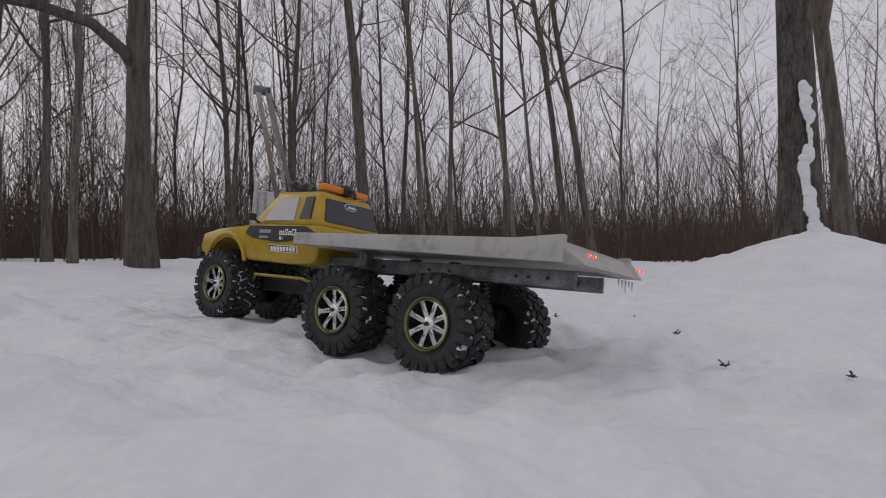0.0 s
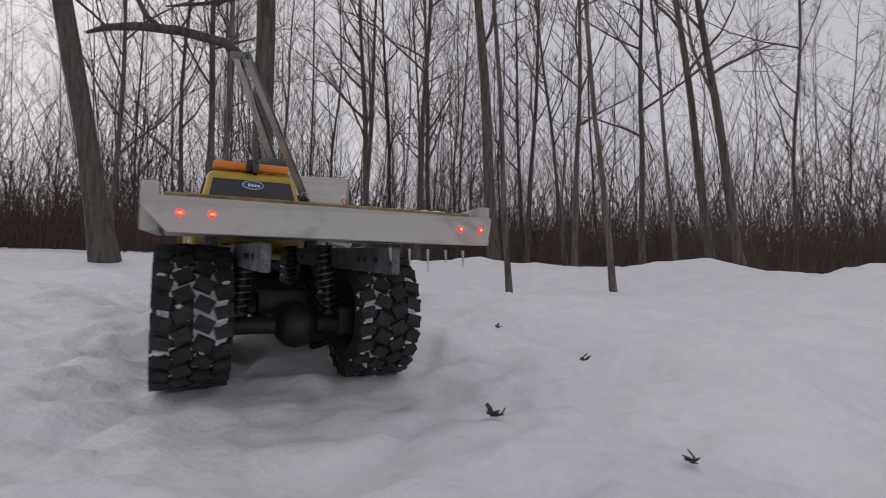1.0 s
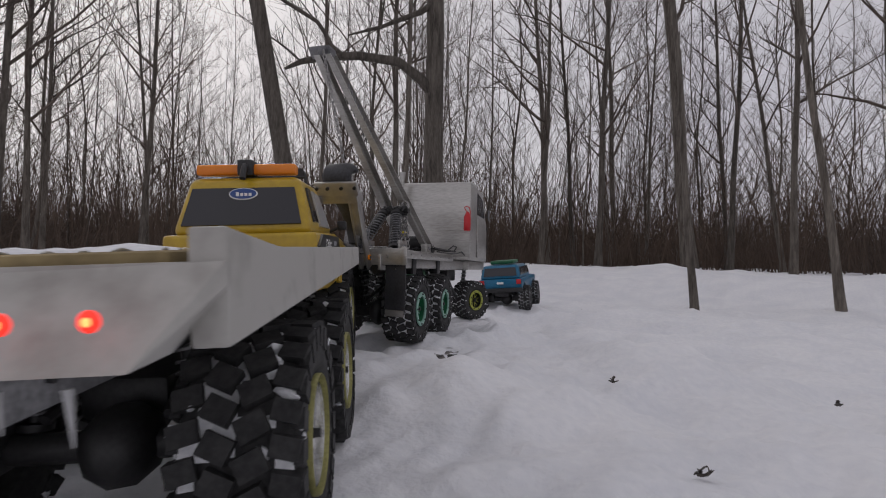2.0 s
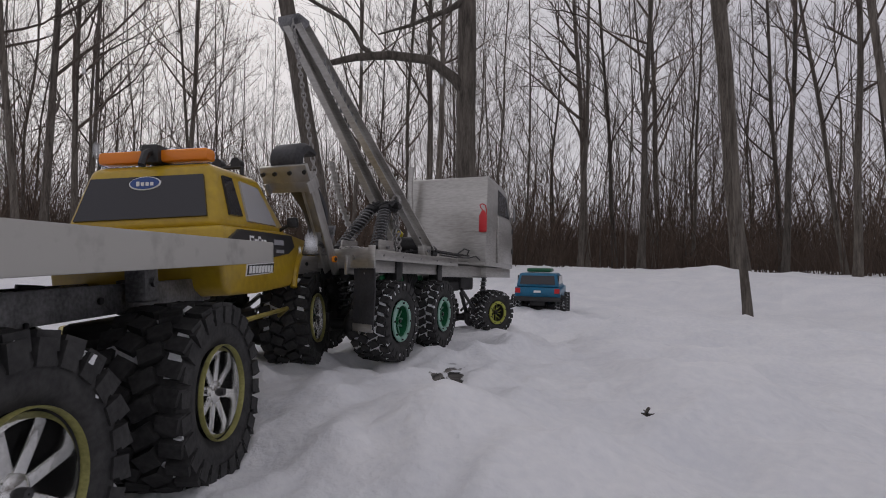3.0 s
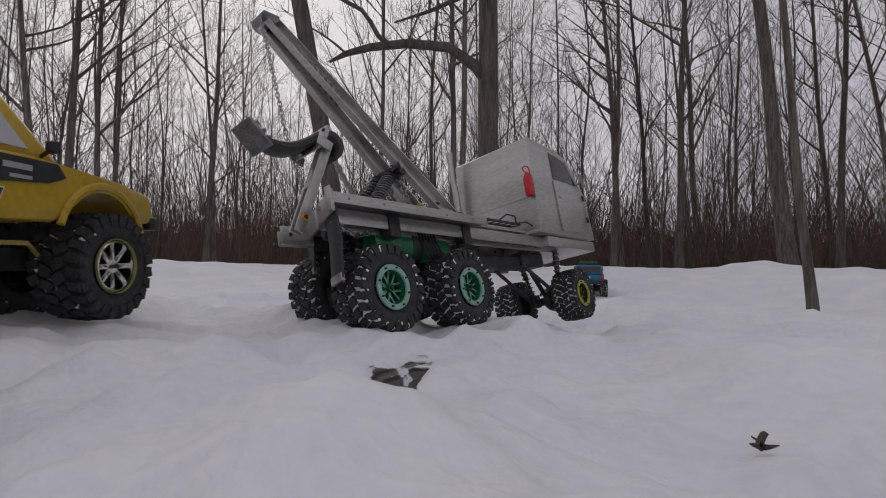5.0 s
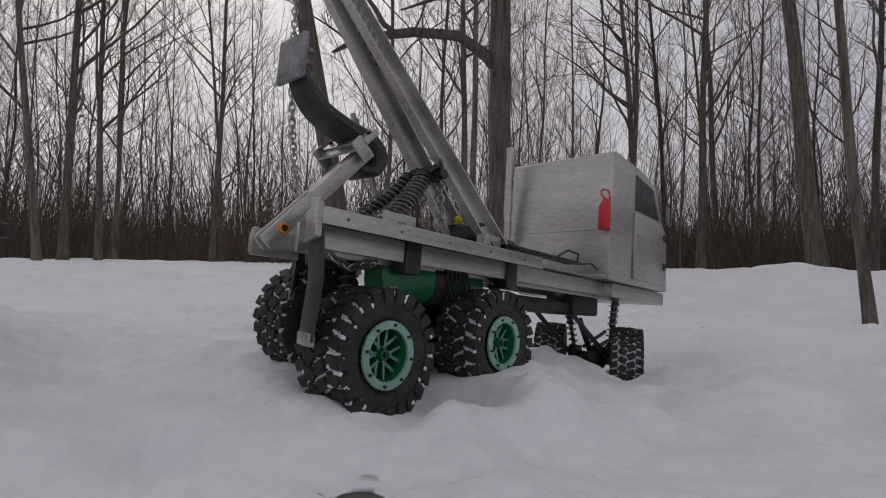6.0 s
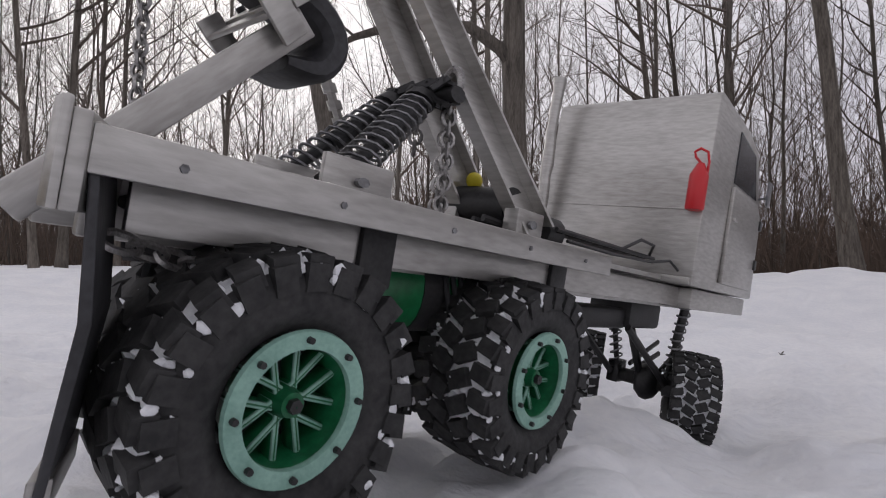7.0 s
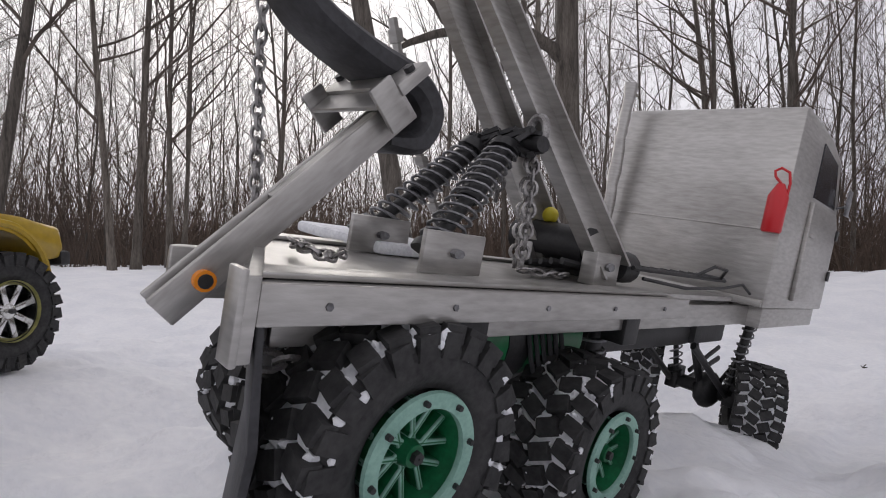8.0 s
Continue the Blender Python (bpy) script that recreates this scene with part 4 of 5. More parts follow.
    for s in (-1, 1):
        e = 0.0 if s > 0 else 0.046
        box(bm, s * 0.132 + e, s * 0.146 + e, -0.1275, -0.1245, 0.178, 0.216, 0.001)
        tube(bm, [(s * 0.09, -0.127, 0.195), (s * 0.09, -0.123, 0.195)], 0.004, 8)
    tailbar = part("tail_bar", bm, ALUMINIUM, t)
    for s in (-1, 1):
        bm = bmesh.new()
        in_by, foot = (-0.004, 0.084) if s > 0 else (0.05, 0.125)
        prism(bm, [(-0.1175, 0.200), (-0.1145, 0.200), (-0.109, (0.2 + foot) / 2), (-0.114, foot), (-0.117, foot), (-0.113, (0.2 + foot) / 2)], s * 0.086 + in_by, s * 0.142 + in_by, 0, 0.0008)
        flap = part("mud_flap", bm, FLAP, t, "black rubber mud flap")
        bm = bmesh.new()
        box(bm, s * 0.088 + in_by, s * 0.140 + in_by, -0.1185, -0.1115, foot - 0.004, foot + 0.008, 0.001)
        part("flap_weight", bm, ALUMINIUM, flap)
    bm = bmesh.new()
    tube(bm, [(0.05, -0.112, 0.176), (0.05, -0.07, 0.176)], 0.018, 14)
    part("winch_motor", bm, BLACK, t)
    bm = tube(bmesh.new(), [(-0.05, -0.112, 0.176), (-0.05, -0.07, 0.176)], 0.018, 14)
    part("winch_motor", bm, BLACK, t)
    bm = bmesh.new()
    chain_run(bm, [(0.11, -0.11, 0.170), (0.09, -0.06, 0.158), (0.08, -0.01, 0.168)])
    part("safety_chain", bm, CHAIN, t)
    bm = chain_run(bmesh.new(), [(0.02, -0.100, 0.215), (0.05, -0.095, 0.216), (0.08, -0.08, 0.214), (0.05, -0.06, 0.214)])
    part("safety_chain", bm, CHAIN, t)
    # boom: two tapering channel beams that meet at a sheave
    TIP = Vector((-0.065, -0.032, 0.645))

    def beam(a, b, w0, w1, name):
        a, b = Vector(a), Vector(b)
        d = (b - a).normalized()
        side = Vector((1, 0, 0))
        up = side.cross(d).normalized()
        bm = bmesh.new()
        shape = [(-0.5, -0.006), (0.5, -0.006), (0.5, 0.008), (0.43, 0.008), (0.43, -0.003), (-0.43, -0.003), (-0.43, 0.008), (-0.5, 0.008)]
        foot, head = [[bm.verts.new(p + up * (w * q) + side * o) for q, o in shape] for p, w in ((a, w0), (b, w1))]
        bm.faces.new(foot[::-1]), bm.faces.new(head)
        for k in range(8):
            bm.faces.new((foot[k], foot[(k + 1) % 8], head[(k + 1) % 8], head[k]))
        return part(name, bm, ALUMINIUM, t)

    right = beam((0.100, 0.215, 0.225), TIP + Vector((0.012, 0, 0)), 0.042, 0.034, "boom_beam")
    beam((0.042, 0.215, 0.225), TIP - Vector((0.012, 0, 0)), 0.042, 0.034, "boom_beam")
    bm = bmesh.new()
    for k in range(9):
        f = 0.62 + 0.028 * k
        p = Vector((0.100, 0.215, 0.225)).lerp(TIP + Vector((0.012, 0, 0)), f)
        d = (TIP - Vector((0.1, 0.215, 0.225))).normalized()
        box(bm, p.x - 0.0068, p.x - 0.0060, p.y - 0.004, p.y + 0.003, p.z - 0.007, p.z + 0.007, 0)
        box(bm, p.x + 0.0082, p.x + 0.0088, p.y - 0.003, p.y + 0.003, p.z - 0.007, p.z + 0.006, 0)
    part("dark_print", bm, STEEL, right)
    bm = bmesh.new()
    tube(bm, [TIP - Vector((0.022, 0, 0)), TIP + Vector((0.022, 0, 0))], 0.018, 18)
    part("sheave", bm, STEEL, t)
    for s in (-1, 1):
        bm = bmesh.new()
        c = 0.100 if s > 0 else 0.036
        box(bm, c - 0.010, c + 0.004, 0.185, 0.222, 0.206, 0.245, 0.001)
        tube(bm, [(c + 0.0045, 0.203, 0.23), (c + 0.0075, 0.203, 0.23)], 0.005, 8, 1)
        part("boom_bracket", bm, [ALUMINIUM, STEEL], t)
        bm = bmesh.new()
        c = 0.094 if s > 0 else 0.020
        box(bm, c, c + 0.004, 0.01, 0.06, 0.206, 0.243, 0.001)
        tube(bm, [(c + 0.004, 0.035, 0.226), (c + 0.008, 0.035, 0.226)], 0.0045, 8, 1)
        part("ram_bracket", bm, [ALUMINIUM, STEEL], t)
        damper(t, (c - 0.014, 0.03, 0.222), (0.052 if s > 0 else 0.022, 0.115, 0.335), 0.012, "lift_ram", 12)
    bm = bmesh.new()
    tube(bm, [(0.012, 0.125, 0.34), (0.078, 0.125, 0.34)], 0.008, 10)
    for k in range(26):
        a = k * 0.9
        tube(bm, [(0.046 + 0.028 * math.sin(k * 1.7), 0.12 + 0.012 * math.cos(a), 0.34 + 0.013 * math.sin(a)), (0.046 + 0.028 * math.sin(k * 1.7 + 0.9), 0.12 + 0.012 * math.cos(a + 1.4), 0.34 + 0.013 * math.sin(a + 1.4))], 0.003, 5)
    part("cross_tube", bm, BLACK, t)
    bm = bmesh.new()
    tube(bm, [(0.068 + 0.008 * math.sin(a), 0.128, 0.352 + 0.011 * math.cos(a)) for a in (2 * math.pi * k / 14 for k in range(15))], 0.0032, 7, cap=False)
    chain_run(bm, [(0.068, 0.128, 0.335), (0.074, 0.128, 0.27), (0.078, 0.125, 0.212), (0.085, 0.15, 0.211), (0.08, 0.18, 0.211)])
    chain_run(bm, [(0.066, 0.130, 0.338), (0.062, 0.135, 0.28), (0.066, 0.132, 0.215)])
    chain_run(bm, [(0.05, 0.115, 0.335), (0.048, 0.118, 0.28)])
    part("load_chain", bm, CHAIN, t)
    bm = bmesh.new()
    chain_run(bm, [TIP + Vector((0.01, -0.018, -0.01)), (0.010, -0.075, 0.40), (0.050, -0.075, 0.212)], 0.009, 0.0012, 0.0035)
    part("hoist_chain", bm, CHAIN, t)
    # perforated strut
    bm = bmesh.new()
    for k in range(13):
        a, b = Vector((-0.02, 0.145, 0.21)), Vector((-0.035, 0.055, 0.42))
        p, q = a.lerp(b, k / 13), a.lerp(b, (k + 0.55) / 13)
        tube(bm, [p, q], 0.0065, 6)
        tube(bm, [p.lerp(q, 0.5), a.lerp(b, (k + 1) / 13)], 0.004, 6)
    part("perforated_strut", bm, ALUMINIUM, t)
    # wheel-lift arm with its raised cross box
    bm = bmesh.new()
    A, B = Vector((0.028, -0.099, 0.183)), Vector((0.036, -0.005, 0.2866))
    d = (B - A).normalized()
    mx = Matrix.Translation(A.lerp(B, 0.5)) @ d.to_track_quat("Y", "Z").to_matrix().to_4x4()
    L = (B - A).length
    box(bm, -0.0050, 0.0050, -L / 2 + 0.05, L / 2 - 0.012, 0.0035, 0.0075, 0.001, mx)
    arm = part("lift_arm", bm, ALUMINIUM, t)
    for x in (-0.009, 0.005):
        part("arm_plate", box(bmesh.new(), x, x + 0.004, -L / 2 - 0.022, L / 2, -0.0080, 0.0080, 0.001, mx), ALUMINIUM, arm)
    bm = bmesh.new()
    mx2 = Matrix.Translation(B + Vector((0.008, -0.006, 0.012))) @ Matrix.Rotation(radians(-42), 4, "X")
    box(bm, -0.070, 0.008, -0.0035, 0.0035, -0.012, 0.012, 0.001, mx2)
    for x in (-0.065, -0.045, -0.02, 0.004):
        tube(bm, [mx2 @ Vector((x, -0.0065, 0.002)), mx2 @ Vector((x, -0.0030, 0.002))], 0.003, 8, 1)
    box(bm, -0.066, -0.063, -0.010, 0.016, -0.028, -0.012, 0.001, mx2)
    box(bm, 0.004, 0.007, -0.010, 0.016, -0.028, -0.012, 0.001, mx2)
    box(bm, -0.063, 0.004, -0.0015, 0.0015, -0.028, -0.012, 0.001, mx2)
    part("cross_box", bm, [ALUMINIUM, BLACK], arm)
    bm = bmesh.new()
    pts = [Vector((0.012, y - 0.004, z - 0.024)) for y, z in ((-0.004, 0.290), (0.018, 0.294), (0.026, 0.312), (0.012, 0.327), (-0.022, 0.334), (-0.056, 0.346), (-0.078, 0.368), (-0.084, 0.395))]
    wid = [0.024, 0.025, 0.025, 0.024, 0.023, 0.021, 0.017, 0.010]
    ths = [0.004, 0.0075, 0.009, 0.0085, 0.0075, 0.0065, 0.005, 0.003]
    fine = [k / 4 for k in range(4 * 7 + 1)]

    def eased(vals, u):
        i = min(int(u), 6)
        a, b, c, d = vals[max(i - 1, 0)], vals[i], vals[i + 1], vals[min(i + 2, 7)]
        f = u - i
        return b + (c - a) * (0.5 * f) + (a * 2 - b * 5 + c * 4 - d) * (0.5 * f * f) + (b * 3 - a - c * 3 + d) * (0.5 * f ** 3)

    pts, wid, ths = [eased(pts, u) for u in fine], [eased(wid, u) for u in fine], [eased(ths, u) for u in fine]
    rows_ = []
    for i, p in enumerate(pts):
        d2 = (pts[min(i + 1, len(pts) - 1)] - pts[max(i - 1, 0)]).normalized()
        nn = Vector((1, 0, 0)).cross(d2)
        rows_.append([bm.verts.new(p + Vector((sx * wid[i], 0, 0)) + nn * sn * ths[i]) for sx, sn in ((-1, -0.5), (-0.8, -1), (0.8, -1), (1, -0.5), (1, 0.5), (0.8, 1), (-0.8, 1), (-1, 0.5))])
    for a, b in zip(rows_, rows_[1:]):
        for k in range(8):
            bm.faces.new((a[k], a[(k + 1) % 8], b[(k + 1) % 8], b[k]))
    bm.faces.new(rows_[0][::-1]), bm.faces.new(rows_[-1])
    sling = part("rubber_sling", bm, FLAP, arm, "thick black rubber sling")
    bm = bmesh.new()
    box(bm, -0.012, 0.036, -0.096, -0.091, 0.340, 0.388, 0.001)
    for z in (0.350, 0.362, 0.375):
        tube(bm, [(0.024, -0.091, z), (0.024, -0.078, z)], 0.0035, 8)
    part("sling_plate", bm, STEEL, sling)
    bm = tube(bmesh.new(), [A + Vector((0.008, 0, 0)), A + Vector((0.0125, 0, 0))], 0.0050, 14)
    lamp = part("amber_lamp", bm, AMBER, arm, "amber marker lamp")
    bm = tube(bmesh.new(), [A + Vector((0.0120, 0, 0)), A + Vector((0.0131, 0, 0))], 0.0034, 12)
    part("lamp_hole", bm, BLACK, lamp)
    # the lift arm turns about its foot
    hinge = Matrix.Translation(A) @ Matrix.Rotation(radians(48), 4, "X")
    for o in [arm] + arm.children_recursive:
        o.data.transform(hinge.inverted())
    arm.matrix_basis = hinge
    roll = hinge.inverted() @ Vector((0.012, 0.010, 0.290))
    for o in [sling] + list(sling.children):
        o.data.transform(Matrix.Translation(-roll))
    sling.matrix_basis = Matrix.Translation(roll)
    # deck gear settled to its heights; the tail is raked, its left end further forward
    for o in set(t.children_recursive) - laid - {arm} - set(arm.children_recursive):
        tall = max(v.co.z for v in o.data.vertices) > 0.235
        for v in o.data.vertices:
            x, y, z = v.co
            x = x - 0.040 if tall else x * (0.8 if x > 0 else 0.72)
            rake = 0.0 if tall else 0.50 * max(0.0, 0.10 - x)
            y += (0.011 + rake) * (1 - ramp_up(y, -0.11, 0.02 + rake))
            v.co = (x, y, float(np.interp(z, (0.0, 0.12, 0.2075, 0.23, 0.352, 0.645), (0.0, 0.115, 0.1975, 0.2115, 0.302, 0.6125))))
    # cab
    before = set(t.children_recursive)
    side = [(0.510, 0.188), (0.524, 0.438), (0.532, 0.444), (0.70, 0.436), (0.765, 0.418), (0.815, 0.335), (0.845, 0.322), (0.850, 0.188)]
    bm = bmesh.new()
    prism(bm, side, -0.112, 0.140, 0, 0.003)
    for v in bm.verts:
        v.co.x += 0.0015 * noise.noise(v.co * 30)
    cab = part("cab", bm, ALUMINIUM, t, "dented bare aluminium cab", 30)
    for s, x in ((1, 0.1404), (-1, -0.1124)):
        bm = bmesh.new()
        prism(bm, [(0.640, 0.345), (0.642, 0.420), (0.745, 0.408), (0.785, 0.345)], x, x + s * 0.0016)
        part("side_window", bm, GLASS_DARK, cab)
        bm = bmesh.new()
        prism(bm, [(0.630, 0.200), (0.632, 0.338), (0.785, 0.338), (0.812, 0.318), (0.815, 0.200)], x, x + s * 0.006, 0, 0.001)
        box(bm, x + s * 0.005, x + s * 0.010, 0.640, 0.655, 0.29, 0.296, 0.001)
        part("cab_door", bm, ALUMINIUM, cab)
        bm = bmesh.new()
        for z in (0.235, 0.30):
            box(bm, x + s * 0.005, x + s * 0.009, 0.806, 0.818, z, z + 0.016, 0.001)
        part("hinge", bm, BLACK, cab)
        bm = bmesh.new()
        box(bm, x + s * 0.012, x + s * 0.016, 0.80, 0.82, 0.34, 0.38, 0.001)
        tube(bm, [(x, 0.80, 0.35), (x + s * 0.013, 0.81, 0.355)], 0.002, 5)
        part("wing_mirror", bm, STEEL, cab)
    bm = bmesh.new()
    box(bm, -0.110, 0.138, 0.5065, 0.5125, 0.189, 0.198, 0.001)
    box(bm, -0.110, 0.138, 0.5140, 0.5170, 0.285, 0.2870, 0.0005)
    part("cab_seam", bm, ALUMINIUM, cab)
    bm = bmesh.new()
    box(bm, -0.105, 0.128, 0.560, 0.865, 0.158, 0.186, 0.002)
    part("front_bumper", bm, ALUMINIUM, t)
    bm = bmesh.new()
    rng = random.Random(2)
    pts = [(-0.104 + rng.uniform(-0.002, 0.002), 0.498 - 0.006 * k / 16, 0.21 + 0.0165 * k) for k in range(17)]
    tube(bm, pts, [0.0095 + rng.uniform(-0.0016, 0.0016) for _ in pts], 9)
    part("exhaust_pipe", bm, ALUMINIUM, t, "crumpled silver exhaust pipe")
    # fire extinguisher on the cab's back wall
    bm = bmesh.new()
    tube(bm, [(0.134, 0.497, 0.282), (0.134, 0.497, 0.284), (0.134, 0.498, 0.326), (0.134, 0.499, 0.334), (0.134, 0.499, 0.342)], [0.0105, 0.0122, 0.0122, 0.0085, 0.0045], 16)
    tube(bm, [(0.134, 0.499, 0.342), (0.126, 0.499, 0.350), (0.124, 0.499, 0.357), (0.131, 0.499, 0.361), (0.141, 0.499, 0.356), (0.144, 0.499, 0.343), (0.143, 0.499, 0.322)], 0.0018, 6)
    part("fire_extinguisher", bm, RED, t, "small red fire extinguisher")
    fit = Matrix.Translation((0.001, 0.477, 0.189)) @ Matrix.Diagonal((0.830, 0.83, 0.895, 1)) @ Matrix.Translation((-0.014, -0.510, -0.188))
    for o in set(t.children_recursive) - before:
        o.data.transform(fit)
    lashed = set(t.children_recursive)
    # things lashed to the deck
    bm = bmesh.new()
    for s in (0.0, 0.022):
        tube(bm, [(0.075 + s, 0.235, 0.224), (0.080 + s, 0.44, 0.222)], 0.0022, 6)
    for k in range(10):
        y = 0.245 + k * 0.023
        tube(bm, [(0.075, y, 0.224), (0.098, y, 0.223)], 0.0018, 5)
    tube(bm, [(0.098, 0.36, 0.222), (0.110, 0.38, 0.236), (0.112, 0.41, 0.234), (0.10, 0.43, 0.222)], 0.0018, 5)
    tube(bm, [(0.10, 0.25, 0.216), (0.117, 0.30, 0.213), (0.116, 0.40, 0.216), (0.12, 0.44, 0.222), (0.125, 0.455, 0.213)], 0.0016, 5)
    part("ladder_rack", bm, BLACK, t)
    bm = bmesh.new()
    tube(bm, [(0.0, 0.20, 0.235), (0.075, 0.20, 0.235)], 0.016, 14)
    tube(bm, [(0.078, 0.235, 0.222), (0.078, 0.26, 0.222)], 0.014, 12)
    box(bm, -0.02, 0.05, 0.235, 0.27, 0.206, 0.24, 0.003)
    for k in range(5):
        tube(bm, [(0.03 + 0.01 * k, 0.17, 0.213 + 0.002 * k), (0.05 + 0.008 * k, 0.23, 0.215)], 0.003, 6)
    part("deck_winch", bm, BLACK, t)
    bm = bmesh.new()
    bmesh.ops.create_uvsphere(bm, u_segments=10, v_segments=8, radius=0.0075, matrix=Matrix.Translation((0.03, 0.20, 0.256)))
    part("winch_cap", bm, CAP, t, "bright yellow cap")
    bm = bmesh.new()
    box(bm, -0.10, 0.02, 0.03, 0.12, 0.206, 0.215, 0.003)
    part("deck_snow", bm, PACKED, t)
    for o in set(t.children_recursive) - lashed:
        o.data.transform(Matrix.Translation((-0.028, 0, -0.010)))
    return t, wheels, arm, sling, roll


# ---- small estate car far ahead ----
def blue_suv():
    t = new("suv")
    tagged(t, "small blue radio-controlled off-road car driving away through snow", "toy car")
    tyre = tyre_mesh(0.056, 0.045, 1.6, 12)
    rim = lock_rim_mesh(0.028, 0.022, STEEL, BLACK, 6)
    wheels = [add_wheel(t, s * 0.088, y, 0.056, tyre, rim, 0, sp) for s in (1, -1) for y, sp in ((0.0, 10), (0.28, 40))]
    for y in (0.0, 0.28):
        axle(t, y, 0.056, 0.07)
        for s in (-1, 1):
            damper(t, (s * 0.05, y, 0.06), (s * 0.045, y + 0.01, 0.12), 0.008, turns=6)
    bm = bmesh.new()
    box(bm, -0.03, 0.03, -0.06, 0.34, 0.07, 0.10, 0.004)
    part("chassis", bm, BLACK, t)
    side = [(-0.075, 0.092), (-0.078, 0.145), (0.20, 0.150), (0.35, 0.140), (0.365, 0.10), (0.345, 0.09)]
    side += [(0.28 + 0.062 * math.cos(a), 0.066 + 0.062 * math.sin(a)) for a in (radians(q) for q in range(25, 160, 20))]
    side += [(0.20, 0.088), (0.075, 0.088)]
    side += [(0.0 + 0.062 * math.cos(a), 0.066 + 0.062 * math.sin(a)) for a in (radians(q) for q in range(25, 160, 20))]
    bm = bmesh.new()
    prism(bm, side, -0.090, 0.090, 0, 0.004)
    part("body", bm, BLUE, t, "", 50)
    bm = bmesh.new()
    a = [bm.verts.new((x, y, 0.146)) for x, y in ((-0.086, -0.074), (0.086, -0.074), (0.086, 0.225), (-0.086, 0.225))]
    b = [bm.verts.new((x, y, 0.202)) for x, y in ((-0.074, -0.055), (0.074, -0.055), (0.074, 0.15), (-0.074, 0.15))]
    bm.faces.new(b), bm.faces.new(a[::-1])
    for i in range(4):
        bm.faces.new((a[i], a[(i + 1) % 4], b[(i + 1) % 4], b[i]))
    bmesh.ops.bevel(bm, geom=list(bm.edges), offset=0.008, segments=3, affect="EDGES", profile=0.5)
    part("cabin", bm, BLUE, t, "", 50)
    bm = bmesh.new()
    for (x0, x1, z0, z1, y0, y1) in ((-0.070, 0.070, 0.158, 0.192, -0.0755, -0.0625),):
        v = [bm.verts.new(p) for p in ((x0, y0, z0), (x1, y0, z0), (x1 * 0.93, y1, z1), (x0 * 0.93, y1, z1), (x0, y0 + 0.006, z0), (x1, y0 + 0.006, z0), (x1 * 0.93, y1 + 0.006, z1), (x0 * 0.93, y1 + 0.006, z1))]
        for f in ((0, 1, 2, 3), (7, 6, 5, 4), (0, 4, 5, 1), (1, 5, 6, 2), (2, 6, 7, 3), (3, 7, 4, 0)):
            bm.faces.new([v[i] for i in f])
    part("rear_window", bm, GLASS_DARK, t)
    for s in (-1, 1):
        bm = bmesh.new()
        prism(bm, [(-0.05, 0.158), (0.20, 0.158), (0.15, 0.192), (-0.04, 0.192)], s * 0.0795, s * 0.0838)
        part("side_window", bm, GLASS_DARK, t)
        bm = bmesh.new()
        box(bm, s * 0.068, s * 0.088, -0.0815, -0.077, 0.122, 0.142, 0.001)
        part("tail_lens", bm, RED, t)
        bm = bmesh.new()
        bmesh.ops.create_uvsphere(bm, u_segments=10, v_segments=8, radius=0.0038, matrix=Matrix.Translation((s * 0.070, -0.084, 0.104)))
        part("tail_light", bm, LAMP_RED, t, "lit red lamp")
    bm = bmesh.new()
    box(bm, -0.014, 0.014, -0.081, -0.077, 0.124, 0.133, 0.0005)
    part("plate", bm, LOGO_WHITE, t)
    bm = bmesh.new()
    box(bm, -0.092, 0.092, -0.092, -0.076, 0.090, 0.108, 0.003)
    part("rear_bumper", bm, BLACK, t)
    bm = bmesh.new()
    box(bm, -0.05, 0.05, -0.02, 0.12, 0.206, 0.222, 0.006)
    part("roof_load", bm, GREEN, t, "dark green rolled roof load")
    return t, wheels


truck, truck_wheels = flatbed_truck()
tower, tower_wheels, tower_arm, tower_sling, sling_pin = tow_truck()
suv, suv_wheels = blue_suv()


# ---- scraps on the snow ----
def scrap(x, y, turn, seed, size=0.02):
    rng = random.Random(seed)
    bm = bmesh.new()
    for k in range(4):
        a = rng.uniform(0, 6.28)
        p = [Vector((rng.uniform(-1, 1) * size * 0.3, rng.uniform(-1, 1) * size * 0.3, 0.004)) for _ in range(1)][0]
        tube(bm, [p, p + Vector((math.cos(a), math.sin(a), rng.uniform(0.1, 0.5))) * size * 0.5, p + Vector((math.cos(a + 0.5), math.sin(a + 0.5), rng.uniform(0.1, 0.7))) * size * 0.9], [0.0014, 0.0011, 0.0004], 5)
    q = bmesh.ops.create_grid(bm, x_segments=4, y_segments=3, size=size * 0.4)
    for v in q["verts"]:
        v.co.z = 0.006 + 0.004 * math.sin(v.co.x * 300) + 0.003 * math.cos(v.co.y * 260)
        v.co.y *= 0.6
    bmesh.ops.solidify(bm, geom=[f for v in q["verts"] for f in v.link_faces][:1], thickness=0.0008)
    ob = new("dead_leaf", smooth(mesh_of(bm, "dead_leaf", LITTER), 60))
    ob.matrix_basis = pose(x, y, ground_height(x, y), 0, 0, turn)
    tagged(ob, "curled dark dead leaf with a twig on snow", "leaf", "scraps on the snow")


for k, (x, y) in enumerate(((0.40, 2.445), (0.62, 1.45), (0.645, 0.87), (0.79, 0.82), (0.9, 1.6), (0.75, 1.15), (0.2, 2.9))):
    scrap(x, y, k * 67, k + 40, 0.0075 + 0.002 * (k % 3))


